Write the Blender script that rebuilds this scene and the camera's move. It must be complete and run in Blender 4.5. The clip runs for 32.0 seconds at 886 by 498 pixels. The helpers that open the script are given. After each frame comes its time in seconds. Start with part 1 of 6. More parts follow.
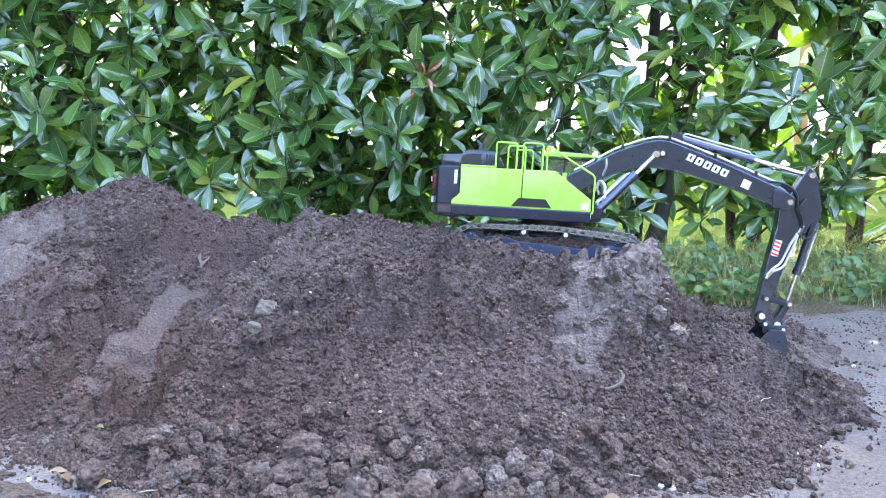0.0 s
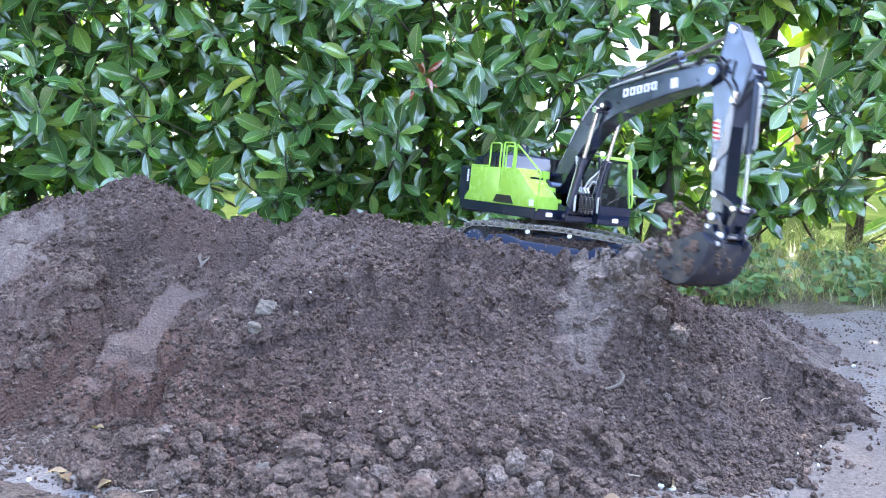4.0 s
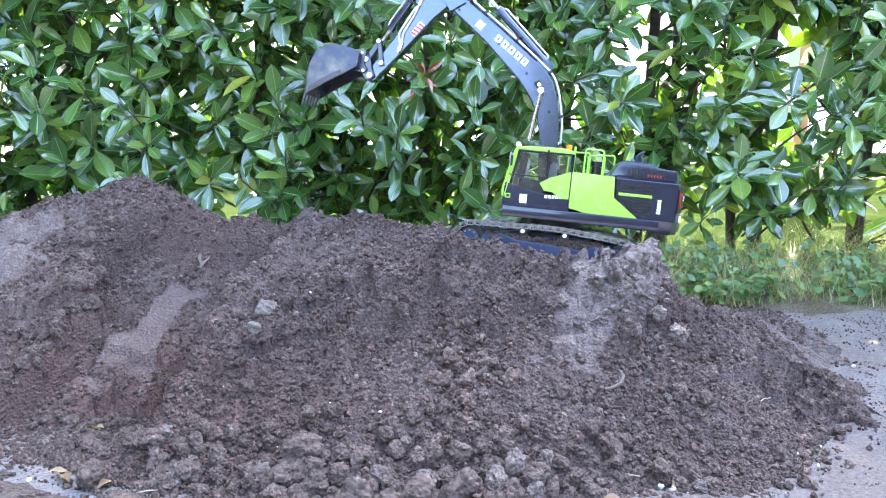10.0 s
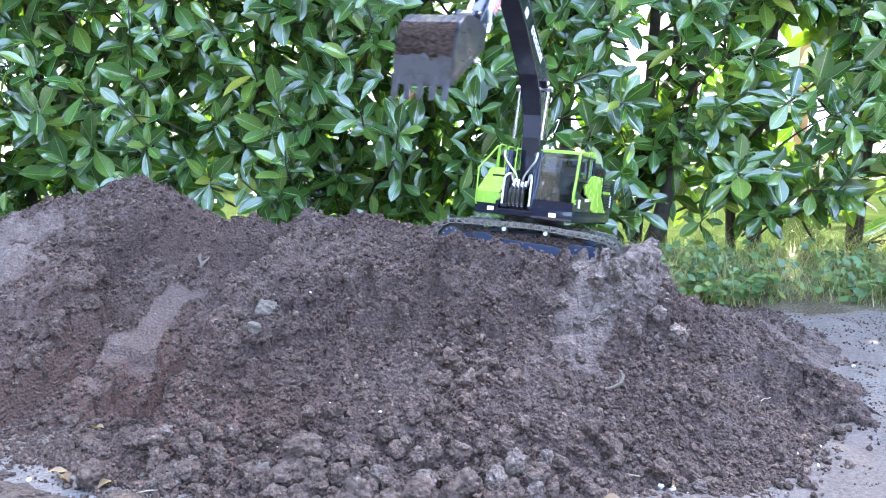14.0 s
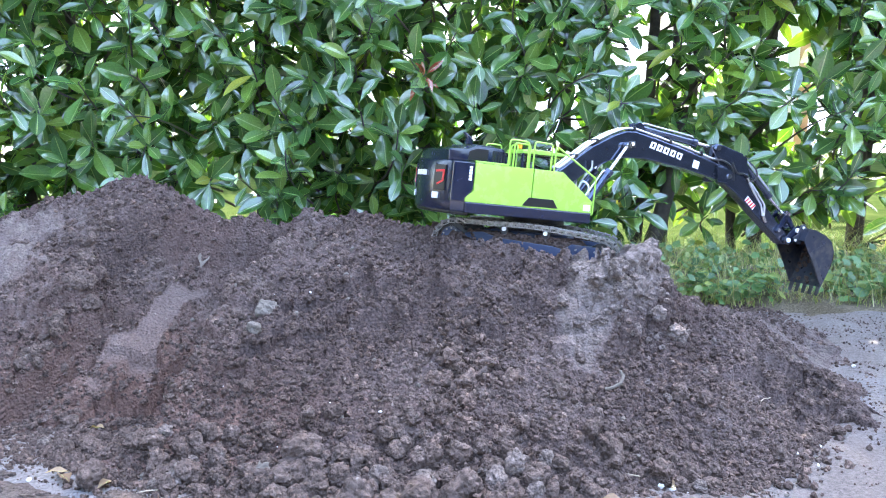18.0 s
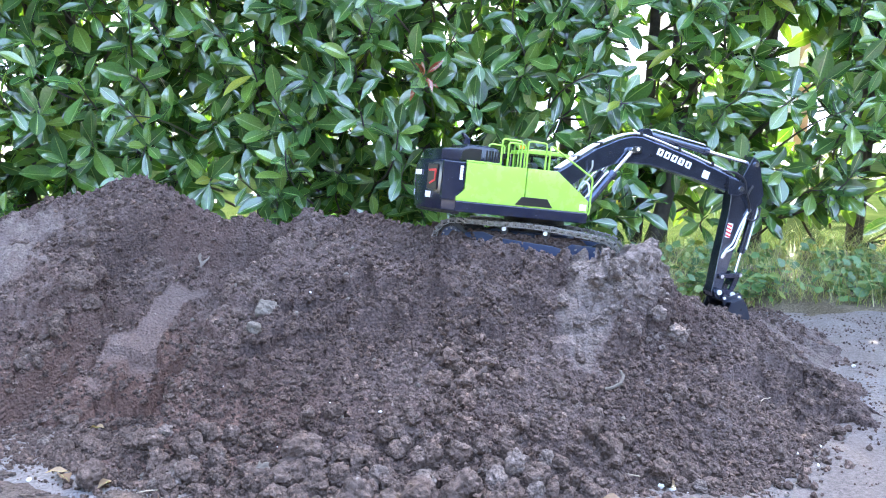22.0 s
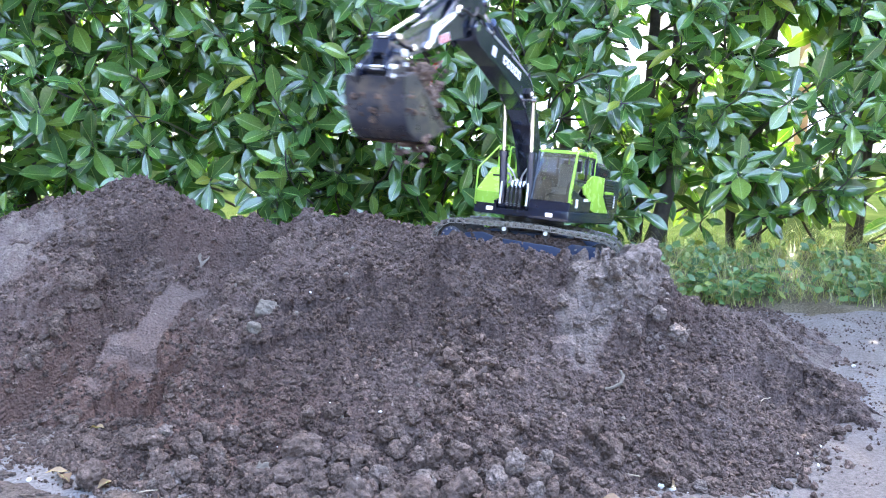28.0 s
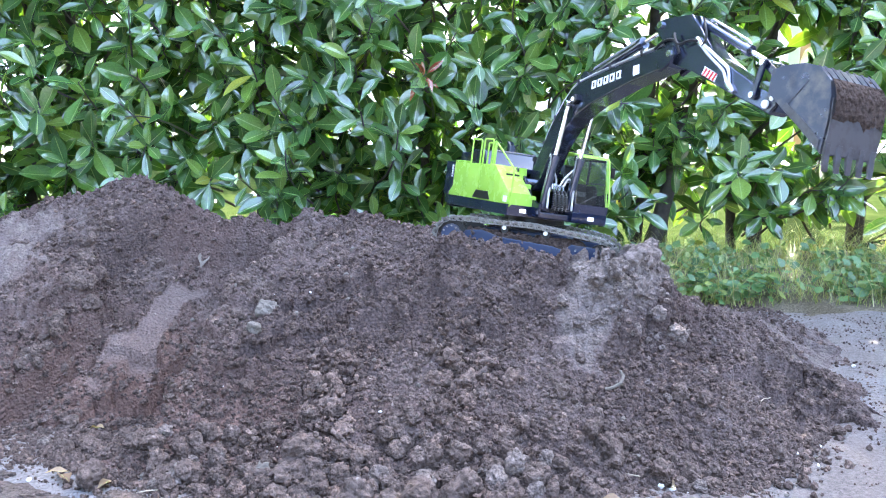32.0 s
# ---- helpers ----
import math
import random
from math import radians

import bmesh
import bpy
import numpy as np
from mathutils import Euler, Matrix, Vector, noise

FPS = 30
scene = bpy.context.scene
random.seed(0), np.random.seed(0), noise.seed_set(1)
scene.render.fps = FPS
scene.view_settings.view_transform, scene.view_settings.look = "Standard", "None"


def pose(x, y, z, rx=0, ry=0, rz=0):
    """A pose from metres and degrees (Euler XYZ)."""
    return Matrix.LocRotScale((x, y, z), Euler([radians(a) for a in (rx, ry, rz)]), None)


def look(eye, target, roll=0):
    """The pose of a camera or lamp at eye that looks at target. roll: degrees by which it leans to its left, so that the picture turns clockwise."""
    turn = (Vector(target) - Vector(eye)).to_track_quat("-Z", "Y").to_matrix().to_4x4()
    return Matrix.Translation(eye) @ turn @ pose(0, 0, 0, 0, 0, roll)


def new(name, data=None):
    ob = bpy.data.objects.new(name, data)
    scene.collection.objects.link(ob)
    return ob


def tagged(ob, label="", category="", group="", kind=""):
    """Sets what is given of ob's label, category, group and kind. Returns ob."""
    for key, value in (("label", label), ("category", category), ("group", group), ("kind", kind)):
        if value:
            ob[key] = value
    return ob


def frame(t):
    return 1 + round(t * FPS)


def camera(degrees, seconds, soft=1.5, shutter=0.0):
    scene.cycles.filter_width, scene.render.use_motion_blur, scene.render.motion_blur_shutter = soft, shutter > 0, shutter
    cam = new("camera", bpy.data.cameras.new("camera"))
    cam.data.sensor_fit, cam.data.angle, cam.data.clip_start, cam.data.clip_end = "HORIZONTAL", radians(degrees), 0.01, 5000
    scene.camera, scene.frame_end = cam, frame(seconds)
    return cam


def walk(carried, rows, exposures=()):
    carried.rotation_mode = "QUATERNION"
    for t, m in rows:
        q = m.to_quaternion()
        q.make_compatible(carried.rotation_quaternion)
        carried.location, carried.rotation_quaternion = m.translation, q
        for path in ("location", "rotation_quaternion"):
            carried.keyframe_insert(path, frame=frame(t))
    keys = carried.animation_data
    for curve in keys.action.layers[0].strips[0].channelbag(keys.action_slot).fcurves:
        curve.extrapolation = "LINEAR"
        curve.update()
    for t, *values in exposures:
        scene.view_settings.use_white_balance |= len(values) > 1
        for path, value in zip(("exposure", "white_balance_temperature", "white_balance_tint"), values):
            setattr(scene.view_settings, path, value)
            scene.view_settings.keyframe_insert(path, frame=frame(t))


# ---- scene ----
# ---- camera ----
cam = camera(57.92, 32.0, soft=1.05, shutter=0.5)
EYE = pose(0, 0, 0.55, 80, 0, 0)
walk(cam, [(0.0, EYE), (32.0, EYE)], exposures=[(t, stops + 0.03, 6330, 13.5) for t, stops in (
    (0.0, 4.0), (6.0, 4.03), (9.0, 4.11), (12.0, 4.07), (14.0, 4.08), (18.0, 4.05), (20.0, 4.02), (25.0, 3.99), (28.0, 4.01), (30.0, 4.08), (32.0, 4.14))])

# ---- light: a clear sky; the sun stands behind the tall hedge, which shades the soil ----
SUN_ELEVATION, SUN_AZIMUTH = 50.0, 20.0
world = bpy.data.worlds.new("sky")
scene.world = world
world.use_nodes = True
wn = world.node_tree
sky = wn.nodes.new("ShaderNodeTexSky")
sky.sky_type = "NISHITA"
sky.sun_disc = False
sky.dust_density = 4.0
sky.air_density = 1.2
sky.sun_elevation = radians(SUN_ELEVATION)
sky.sun_rotation = radians(SUN_AZIMUTH)
wn.links.new(sky.outputs[0], wn.nodes["Background"].inputs[0])
wn.nodes["Background"].inputs[1].default_value = 0.15
sun = new("sun", bpy.data.lights.new("sun", "SUN"))
sun.data.energy, sun.data.angle, sun.data.color = 2.4, radians(0.5), (1.0, 0.94, 0.84)
sun.matrix_world = look(
    (10 * math.sin(radians(SUN_AZIMUTH)) * math.cos(radians(SUN_ELEVATION)),
     10 * math.cos(radians(SUN_AZIMUTH)) * math.cos(radians(SUN_ELEVATION)),
     10 * math.sin(radians(SUN_ELEVATION))), (0, 0, 0))


# ---- materials ----
def material(name, color, rough=0.5, metal=0.0):
    m = bpy.data.materials.new(name)
    m.use_nodes = True
    b = m.node_tree.nodes["Principled BSDF"]
    b.inputs["Base Color"].default_value = (*color, 1)
    b.inputs["Roughness"].default_value = rough
    b.inputs["Metallic"].default_value = metal
    return m


def nodes(m):
    return m.node_tree.nodes, m.node_tree.links, m.node_tree.nodes["Principled BSDF"]


def noise_tex(m, scale, detail=4.0, rough=0.55, coords="Object"):
    n, l, _ = nodes(m)
    tc, t = n.new("ShaderNodeTexCoord"), n.new("ShaderNodeTexNoise")
    t.inputs["Scale"].default_value, t.inputs["Detail"].default_value, t.inputs["Roughness"].default_value = scale, detail, rough
    l.new(tc.outputs[coords], t.inputs["Vector"])
    return t.outputs["Fac"]


def ramp(m, fac, stops):
    n, l, _ = nodes(m)
    r = n.new("ShaderNodeValToRGB")
    els = r.color_ramp.elements
    while len(els) < len(stops):
        els.new(0.5)
    for e, (p, c) in zip(els, stops):
        e.position, e.color = p, (*c, 1)
    l.new(fac, r.inputs["Fac"])
    return r.outputs["Color"]


def mix(m, fac, a, b, blend="MIX"):
    n, l, _ = nodes(m)
    x = n.new("ShaderNodeMix")
    x.data_type, x.blend_type = "RGBA", blend
    for sock, v in ((x.inputs[0], fac), (x.inputs[6], a), (x.inputs[7], b)):
        if isinstance(v, bpy.types.NodeSocket):
            l.new(v, sock)
        elif isinstance(v, tuple):
            sock.default_value = (*v, 1)
        else:
            sock.default_value = v
    return x.outputs[2]


def bump(m, height, strength, distance):
    n, l, b = nodes(m)
    k = n.new("ShaderNodeBump")
    k.inputs["Strength"].default_value, k.inputs["Distance"].default_value = strength, distance
    l.new(height, k.inputs["Height"])
    l.new(k.outputs[0], b.inputs["Normal"])


def base(m, color):
    n, l, b = nodes(m)
    l.new(color, b.inputs["Base Color"])


def painted(name, color, rough, dust=(0.16, 0.13, 0.1), amount=0.35, start=0.56):
    """Glossy model paint with fine dust and dried soil smears."""
    m = material(name, color, rough)
    n, l, b = nodes(m)
    f = ramp(m, noise_tex(m, 22, 6, 0.65), [(start, (0, 0, 0)), (start + 0.24, (amount,) * 3)])
    base(m, mix(m, f, color, dust))
    l.new(ramp(m, noise_tex(m, 60, 4), [(0.35, (rough,) * 3), (0.8, (min(1, rough + 0.15),) * 3)]), b.inputs["Roughness"])
    bump(m, noise_tex(m, 300, 2), 0.05, 0.0004)
    return m


def soil_material(name, dark, light, pale, vary=''):
    m = material(name, dark, 0.95)
    n, l, b = nodes(m)
    b.inputs["Specular IOR Level"].default_value = 0.15
    broad = ramp(m, noise_tex(m, 4.0, 5, 0.6), [(0.38, dark), (0.64, light)])
    grit = ramp(m, noise_tex(m, 170, 4, 0.7), [(0.34, (0.5, 0.5, 0.5)), (0.5, (0.95, 0.95, 0.95)), (0.68, (1.4, 1.39, 1.37))])
    c = mix(m, 1.0, broad, grit, "MULTIPLY")
    for key, tone in (("rust", (dark[0] * 1.55, dark[1] * 1.3, dark[2] * 1.16)), ("crust", pale)):
        at = n.new("ShaderNodeAttribute")
        at.attribute_name = key
        c = mix(m, at.outputs["Fac"], c, mix(m, 1.0, tone, ramp(m, noise_tex(m, 150, 4, 0.7), [(0.32, (0.7, 0.7, 0.7)), (0.66, (1.2, 1.2, 1.2))]), "MULTIPLY"))
    dry = ramp(m, noise_tex(m, 9.0, 6, 0.66), [(0.56, (0, 0, 0)), (0.7, (0.4, 0.4, 0.4))])
    c = mix(m, dry, c, pale)
    if vary:
        rnd = n.new("ShaderNodeNewGeometry").outputs["Random Per Island"]
        c = mix(m, 1.0, c, ramp(m, rnd, [(0.0, (0.7, 0.7, 0.7)), (0.6, (0.98, 0.98, 0.98)), (0.93, (1.25, 1.23, 1.2)), (1.0, (1.75, 1.7, 1.62))]), "MULTIPLY")
    specks = ramp(m, noise_tex(m, 85, 2, 0.4), [(0.745, (0, 0, 0)), (0.755, (0.5, 0.5, 0.5))])
    base(m, mix(m, specks, c, (0.32, 0.28, 0.24)))
    vor = n.new("ShaderNodeTexVoronoi")
    vor.inputs["Scale"].default_value = 190
    tcv = n.new("ShaderNodeTexCoord")
    l.new(tcv.outputs["Object"], vor.inputs["Vector"])
    add = n.new("ShaderNodeMath")
    add.operation = "SUBTRACT"
    l.new(noise_tex(m, 240, 6, 0.7), add.inputs[0])
    l.new(vor.outputs["Distance"], add.inputs[1])
    bump(m, add.outputs[0], 1.0, 0.0045)
    return m


SOIL = soil_material("loose_soil", (0.09, 0.066, 0.06), (0.135, 0.1, 0.091), (0.21, 0.171, 0.154))
CLOD = soil_material("soil_clod", (0.1, 0.072, 0.062), (0.155, 0.116, 0.101), (0.22, 0.176, 0.156), 'island')
LUMP = soil_material("soil_lump", (0.11, 0.081, 0.069), (0.16, 0.121, 0.104), (0.21, 0.167, 0.147))
PACKED = material("packed_soil", (0.12, 0.095, 0.085), 0.8)
base(PACKED, ramp(PACKED, noise_tex(PACKED, 30, 5), [(0.3, (0.09, 0.07, 0.062)), (0.7, (0.14, 0.115, 0.105))]))
bump(PACKED, noise_tex(PACKED, 90, 4), 0.4, 0.002)
STONE = material("stone", (0.3, 0.27, 0.24), 0.8)
base(STONE, ramp(STONE, noise_tex(STONE, 40, 4), [(0.3, (0.115, 0.096, 0.08)), (0.7, (0.185, 0.158, 0.13))]))
bump(STONE, noise_tex(STONE, 120, 4), 0.4, 0.002)
WHITE_CHIP = material("white_chip", (0.75, 0.74, 0.7), 0.6)

ASPHALT = material("asphalt", (0.2, 0.2, 0.21), 0.85)
_c = ramp(ASPHALT, noise_tex(ASPHALT, 3.0, 6, 0.65), [(0.35, (0.135, 0.133, 0.138)), (0.65, (0.205, 0.203, 0.212))])
_g = ramp(ASPHALT, noise_tex(ASPHALT, 150, 5, 0.75), [(0.32, (0.5, 0.5, 0.5)), (0.68, (1.45, 1.45, 1.45))])
_c = mix(ASPHALT, 1.0, _c, _g, "MULTIPLY")
_d = ramp(ASPHALT, noise_tex(ASPHALT, 5.5, 8, 0.72), [(0.42, (0, 0, 0)), (0.6, (0.9, 0.9, 0.9))])
_c = mix(ASPHALT, _d, _c, mix(ASPHALT, 1.0, (0.2, 0.182, 0.17), _g, "MULTIPLY"))
_a = nodes(ASPHALT)[0].new("ShaderNodeAttribute")
_a.attribute_name = "strewn"
base(ASPHALT, mix(ASPHALT, _a.outputs["Fac"], _c, mix(ASPHALT, 1.0, (0.155, 0.13, 0.118), _g, "MULTIPLY")))
bump(ASPHALT, noise_tex(ASPHALT, 180, 6, 0.75), 0.9, 0.004)

LAWN = material("lawn", (0.1, 0.2, 0.03), 0.9)
_c = ramp(LAWN, noise_tex(LAWN, 6, 6, 0.6), [(0.3, (0.018, 0.031, 0.008)), (0.55, (0.03, 0.044, 0.013)), (0.75, (0.044, 0.054, 0.022))])
base(LAWN, _c)
nodes(LAWN)[2].inputs["Specular IOR Level"].default_value = 0.0
bump(LAWN, noise_tex(LAWN, 70, 4), 0.8, 0.02)
EARTH = soil_material("verge_earth", (0.12, 0.1, 0.065), (0.2, 0.17, 0.12), (0.26, 0.22, 0.16))

LIME = painted("lime_green_paint", (0.35, 0.61, 0.085), 0.2, amount=0.03)
NAVY = painted("blue_black_paint", (0.005, 0.01, 0.03), 0.16, amount=0.02)
ARM = painted("dark_arm_paint", (0.07, 0.086, 0.13), 0.13, amount=0.02)
FRAME_BLUE = painted("dark_blue_frame_paint", (0.018, 0.034, 0.085), 0.35, amount=0.7)
for _m in (NAVY, ARM):
    nodes(_m)[2].inputs["Coat Weight"].default_value = 0.4
    nodes(_m)[2].inputs["Coat Roughness"].default_value = 0.1
nodes(ARM)[2].inputs["Metallic"].default_value = 0.85
BUCKET_STEEL = painted("worn_bucket_steel", (0.06, 0.068, 0.095), 0.27, dust=(0.2, 0.182, 0.158), amount=0.85, start=0.46)
nodes(BUCKET_STEEL)[2].inputs["Metallic"].default_value = 0.7
CHROME = material("polished_steel", (0.8, 0.8, 0.8), 0.15, 1.0)
STEEL = painted("track_steel", (0.26, 0.25, 0.24), 0.3, dust=(0.05, 0.039, 0.033), amount=0.9)
nodes(STEEL)[2].inputs["Metallic"].default_value = 0.8
PIPE = material("silver_pipe", (0.75, 0.76, 0.78), 0.25, 0.6)
RUBBER = material("black_rubber", (0.008, 0.008, 0.009), 0.5)
BLACK = material("black_plastic", (0.005, 0.0055, 0.007), 0.35)
WHITE = material("white_print", (0.85, 0.85, 0.85), 0.45)
RED = material("red_print", (0.6, 0.03, 0.03), 0.4)
AMBER = material("amber_lens", (0.9, 0.32, 0.03), 0.2)
SEAT = material("grey_seat", (0.2, 0.21, 0.22), 0.7)
LAMP = material("white_lens", (0.9, 0.9, 0.9), 0.1)
nodes(LAMP)[2].inputs["Emission Color"].default_value = (1, 0.97, 0.92, 1)
nodes(LAMP)[2].inputs["Emission Strength"].default_value = 0.06
GLASS = material("cab_glass", (0.9, 0.95, 0.95), 0.03)
nodes(GLASS)[2].inputs["Transmission Weight"].default_value = 1.0
nodes(GLASS)[2].inputs["IOR"].default_value = 1.5

SCREEN = material("reflecting_windscreen", (0.9, 0.95, 0.95), 0.04)
_n, _l, _b = nodes(SCREEN)
_b.inputs["Transmission Weight"].default_value = 1.0
_g = _n.new("ShaderNodeBsdfGlossy")
_g.inputs["Roughness"].default_value = 0.06
_x = _n.new("ShaderNodeMixShader")
_x.inputs[0].default_value = 0.2
_l.new(_b.outputs[0], _x.inputs[1])
_l.new(_g.outputs[0], _x.inputs[2])
_l.new(_x.outputs[0], _n["Material Output"].inputs["Surface"])


# ---- mesh helpers ----
def mesh_from(name, bm, mat):
    me = bpy.data.meshes.new(name)
    bm.normal_update()
    bm.to_mesh(me)
    bm.free()
    if mat:
        me.materials.append(mat)
    return me


def part(name, bm, mat, parent=None, label=""):
    ob = new(name, mesh_from(name, bm, mat))
    if parent:
        ob.parent = parent
    return tagged(ob, label=label)


def thing(name, label, category, group="", at=None):
    ob = new(name)
    ob.empty_display_size = 0.05
    if at:
        ob.matrix_basis = at
    return tagged(ob, label, category, group)


def smooth(ob, angle=40):
    me = ob.data
    me.shade_smooth()
    me.set_sharp_from_angle(angle=radians(angle))
    return ob


def prism(pts, y0, y1, bevel=0.0, bm=None):
    """A plate: an outline in x and z, from y0 to y1."""
    bm = bm or bmesh.new()
    a = [bm.verts.new((x, y0, z)) for x, z in pts]
    b = [bm.verts.new((x, y1, z)) for x, z in pts]
    faces = [bm.faces.new(a), bm.faces.new(b[::-1])]
    k = len(pts)
    faces += [bm.faces.new((a[i], b[i], b[(i + 1) % k], a[(i + 1) % k])) for i in range(k)]
    bmesh.ops.recalc_face_normals(bm, faces=faces)
    if bevel:
        edges = {e for f in faces[:2] for e in f.edges}
        bmesh.ops.bevel(bm, geom=list(edges), offset=bevel, segments=2, affect="EDGES", profile=0.6)
    return bm


def box(x0, x1, y0, y1, z0, z1, bevel=0.0, bm=None):
    bm = bm or bmesh.new()
    v = [bm.verts.new((x, y, z)) for x in (x0, x1) for y in (y0, y1) for z in (z0, z1)]
    faces = [bm.faces.new([v[i] for i in q]) for q in ((0, 1, 3, 2), (4, 6, 7, 5), (0, 4, 5, 1), (2, 3, 7, 6), (0, 2, 6, 4), (1, 5, 7, 3))]
    bmesh.ops.recalc_face_normals(bm, faces=faces)
    if bevel:
        bmesh.ops.bevel(bm, geom=list({e for f in faces for e in f.edges}), offset=bevel, segments=2, affect="EDGES", profile=0.6)
    return bm


def rod(p, q, r, seg=12, bm=None, r2=None):
    """A capped round bar from p to q."""
    bm = bm or bmesh.new()
    p, q = Vector(p), Vector(q)
    d = q - p
    m = Matrix.Translation((p + q) / 2) @ d.to_track_quat("Z", "Y").to_matrix().to_4x4()
    bmesh.ops.create_cone(bm, cap_ends=True, segments=seg, radius1=r, radius2=r if r2 is None else r2, depth=d.length, matrix=m)
    return bm


def tube(path, r, seg=8, bm=None, taper=None):
    """A bent pipe through the points of path."""
    bm = bm or bmesh.new()
    path = [Vector(p) for p in path]
    rings = []
    up = Vector((0.13, 0.97, 0.21))
    for i, p in enumerate(path):
        d = (path[min(i + 1, len(path) - 1)] - path[max(i - 1, 0)]).normalized()
        s = d.cross(up).normalized()
        u = s.cross(d)
        rr = r * (taper[i] if taper else 1)
        rings.append([bm.verts.new(p + rr * (math.cos(a) * s + math.sin(a) * u)) for a in (2 * math.pi * k / seg for k in range(seg))])
    for a, b in zip(rings, rings[1:]):
        for k in range(seg):
            bm.faces.new((a[k], a[(k + 1) % seg], b[(k + 1) % seg], b[k]))
    bm.faces.new(rings[0][::-1])
    bm.faces.new(rings[-1])
    return bm


def bent(path, r=0.01, n=4):
    """path with its corners rounded."""
    path = [Vector(p) for p in path]
    out = [path[0]]
    for a, b, c in zip(path, path[1:], path[2:]):
        u, v = (a - b), (c - b)
        k = min(r, u.length * 0.45, v.length * 0.45)
        p, q = b + u.normalized() * k, b + v.normalized() * k
        out += [p.lerp(b, t).lerp(b.lerp(q, t), t) for t in (i / n for i in range(n + 1))]
    return out + [path[-1]]


# ---- numeric noise for the soil ----
def lattice(ix, iy, seed):
    h = (ix.astype(np.int64) * 374761393 + iy.astype(np.int64) * 668265263 + seed * 974711) & 0x7FFFFFFF
    h = ((h ^ (h >> 13)) * 1274126177) & 0x7FFFFFFF
    return ((h ^ (h >> 16)) & 0xFFFF) / 65535.0


def vnoise(x, y, seed=0):
    ix, iy = np.floor(x), np.floor(y)
    fx, fy = x - ix, y - iy
    fx, fy = fx * fx * (3 - 2 * fx), fy * fy * (3 - 2 * fy)
    a, b = lattice(ix, iy, seed), lattice(ix + 1, iy, seed)
    c, d = lattice(ix, iy + 1, seed), lattice(ix + 1, iy + 1, seed)
    return (a + (b - a) * fx) * (1 - fy) + (c + (d - c) * fx) * fy - 0.5


def fbm(x, y, octaves=4, seed=0, gain=0.5):
    return sum(gain ** k * vnoise(x * 2 ** k + 7.3 * k, y * 2 ** k - 3.1 * k, seed + k) for k in range(octaves))


def lumps(x, y, size, seed):
    """Rounded crumbs: the height of the nearest of scattered half balls, 0 to 1."""
    gx, gy = x / size, y / size
    best = np.zeros_like(gx)
    cx, cy = np.floor(gx), np.floor(gy)
    for i in (-1, 0, 1):
        for j in (-1, 0, 1):
            px = cx + i + lattice(cx + i, cy + j, seed)
            py = cy + j + lattice(cx + i, cy + j, seed + 9)
            rr = 0.35 + 0.55 * lattice(cx + i, cy + j, seed + 5)
            best = np.maximum(best, rr * rr - (gx - px) ** 2 - (gy - py) ** 2)
    return np.sqrt(best)


# ---- the soil pile ----
CREST_X = [-2.2, -1.6, -1.02, -0.91, -0.85, -0.78, -0.73, -0.69, -0.63, -0.58, -0.527, -0.488, -0.42, -0.33, -0.26, -0.21, -0.175, -0.124, -0.05, 0.02, 0.1, 0.18, 0.24, 0.3, 0.39, 0.425, 0.445, 0.472, 0.53, 0.64, 0.7, 0.8, 0.9, 1.02]
CREST_Y = [1.75, 1.75, 1.75, 1.767, 1.78, 1.8, 1.82, 1.815, 1.806, 1.8, 1.79, 1.787, 1.778, 1.754, 1.737, 1.722, 1.707, 1.682, 1.6, 1.53, 1.49, 1.47, 1.46, 1.46, 1.46, 1.475, 1.49, 1.52, 1.6, 1.72, 1.74, 1.78, 1.85, 1.93]
CREST_Z = [0.1, 0.22, 0.291, 0.324, 0.338, 0.357, 0.381, 0.386, 0.363, 0.343, 0.318, 0.298, 0.302, 0.298, 0.303, 0.315, 0.322, 0.314, 0.306, 0.298, 0.262, 0.25, 0.243, 0.24, 0.24, 0.248, 0.228, 0.185, 0.155, 0.103, 0.08, 0.042, 0.006, -0.06]
TOE_X = [-2.2, -1.3, -0.74, -0.58, -0.41, -0.32, -0.15, 0.01, 0.18, 0.31, 0.43, 0.55, 0.645, 0.77, 0.87, 1.1]
TOE_Y = [1.4, 1.3, 1.24, 1.18, 1.1, 1.07, 1.03, 1.03, 1.06, 1.1, 1.1, 1.175, 1.295, 1.5, 1.73, 1.93]

MACHINE = dict(x=0.2308, y=1.6262, z=0.3019, yaw=-14.73, pitch=4.33, roll=-6.55)


def sstep(a, b, x):
    t = np.clip((x - a) / (b - a), 0, 1)
    return t * t * (3 - 2 * t)


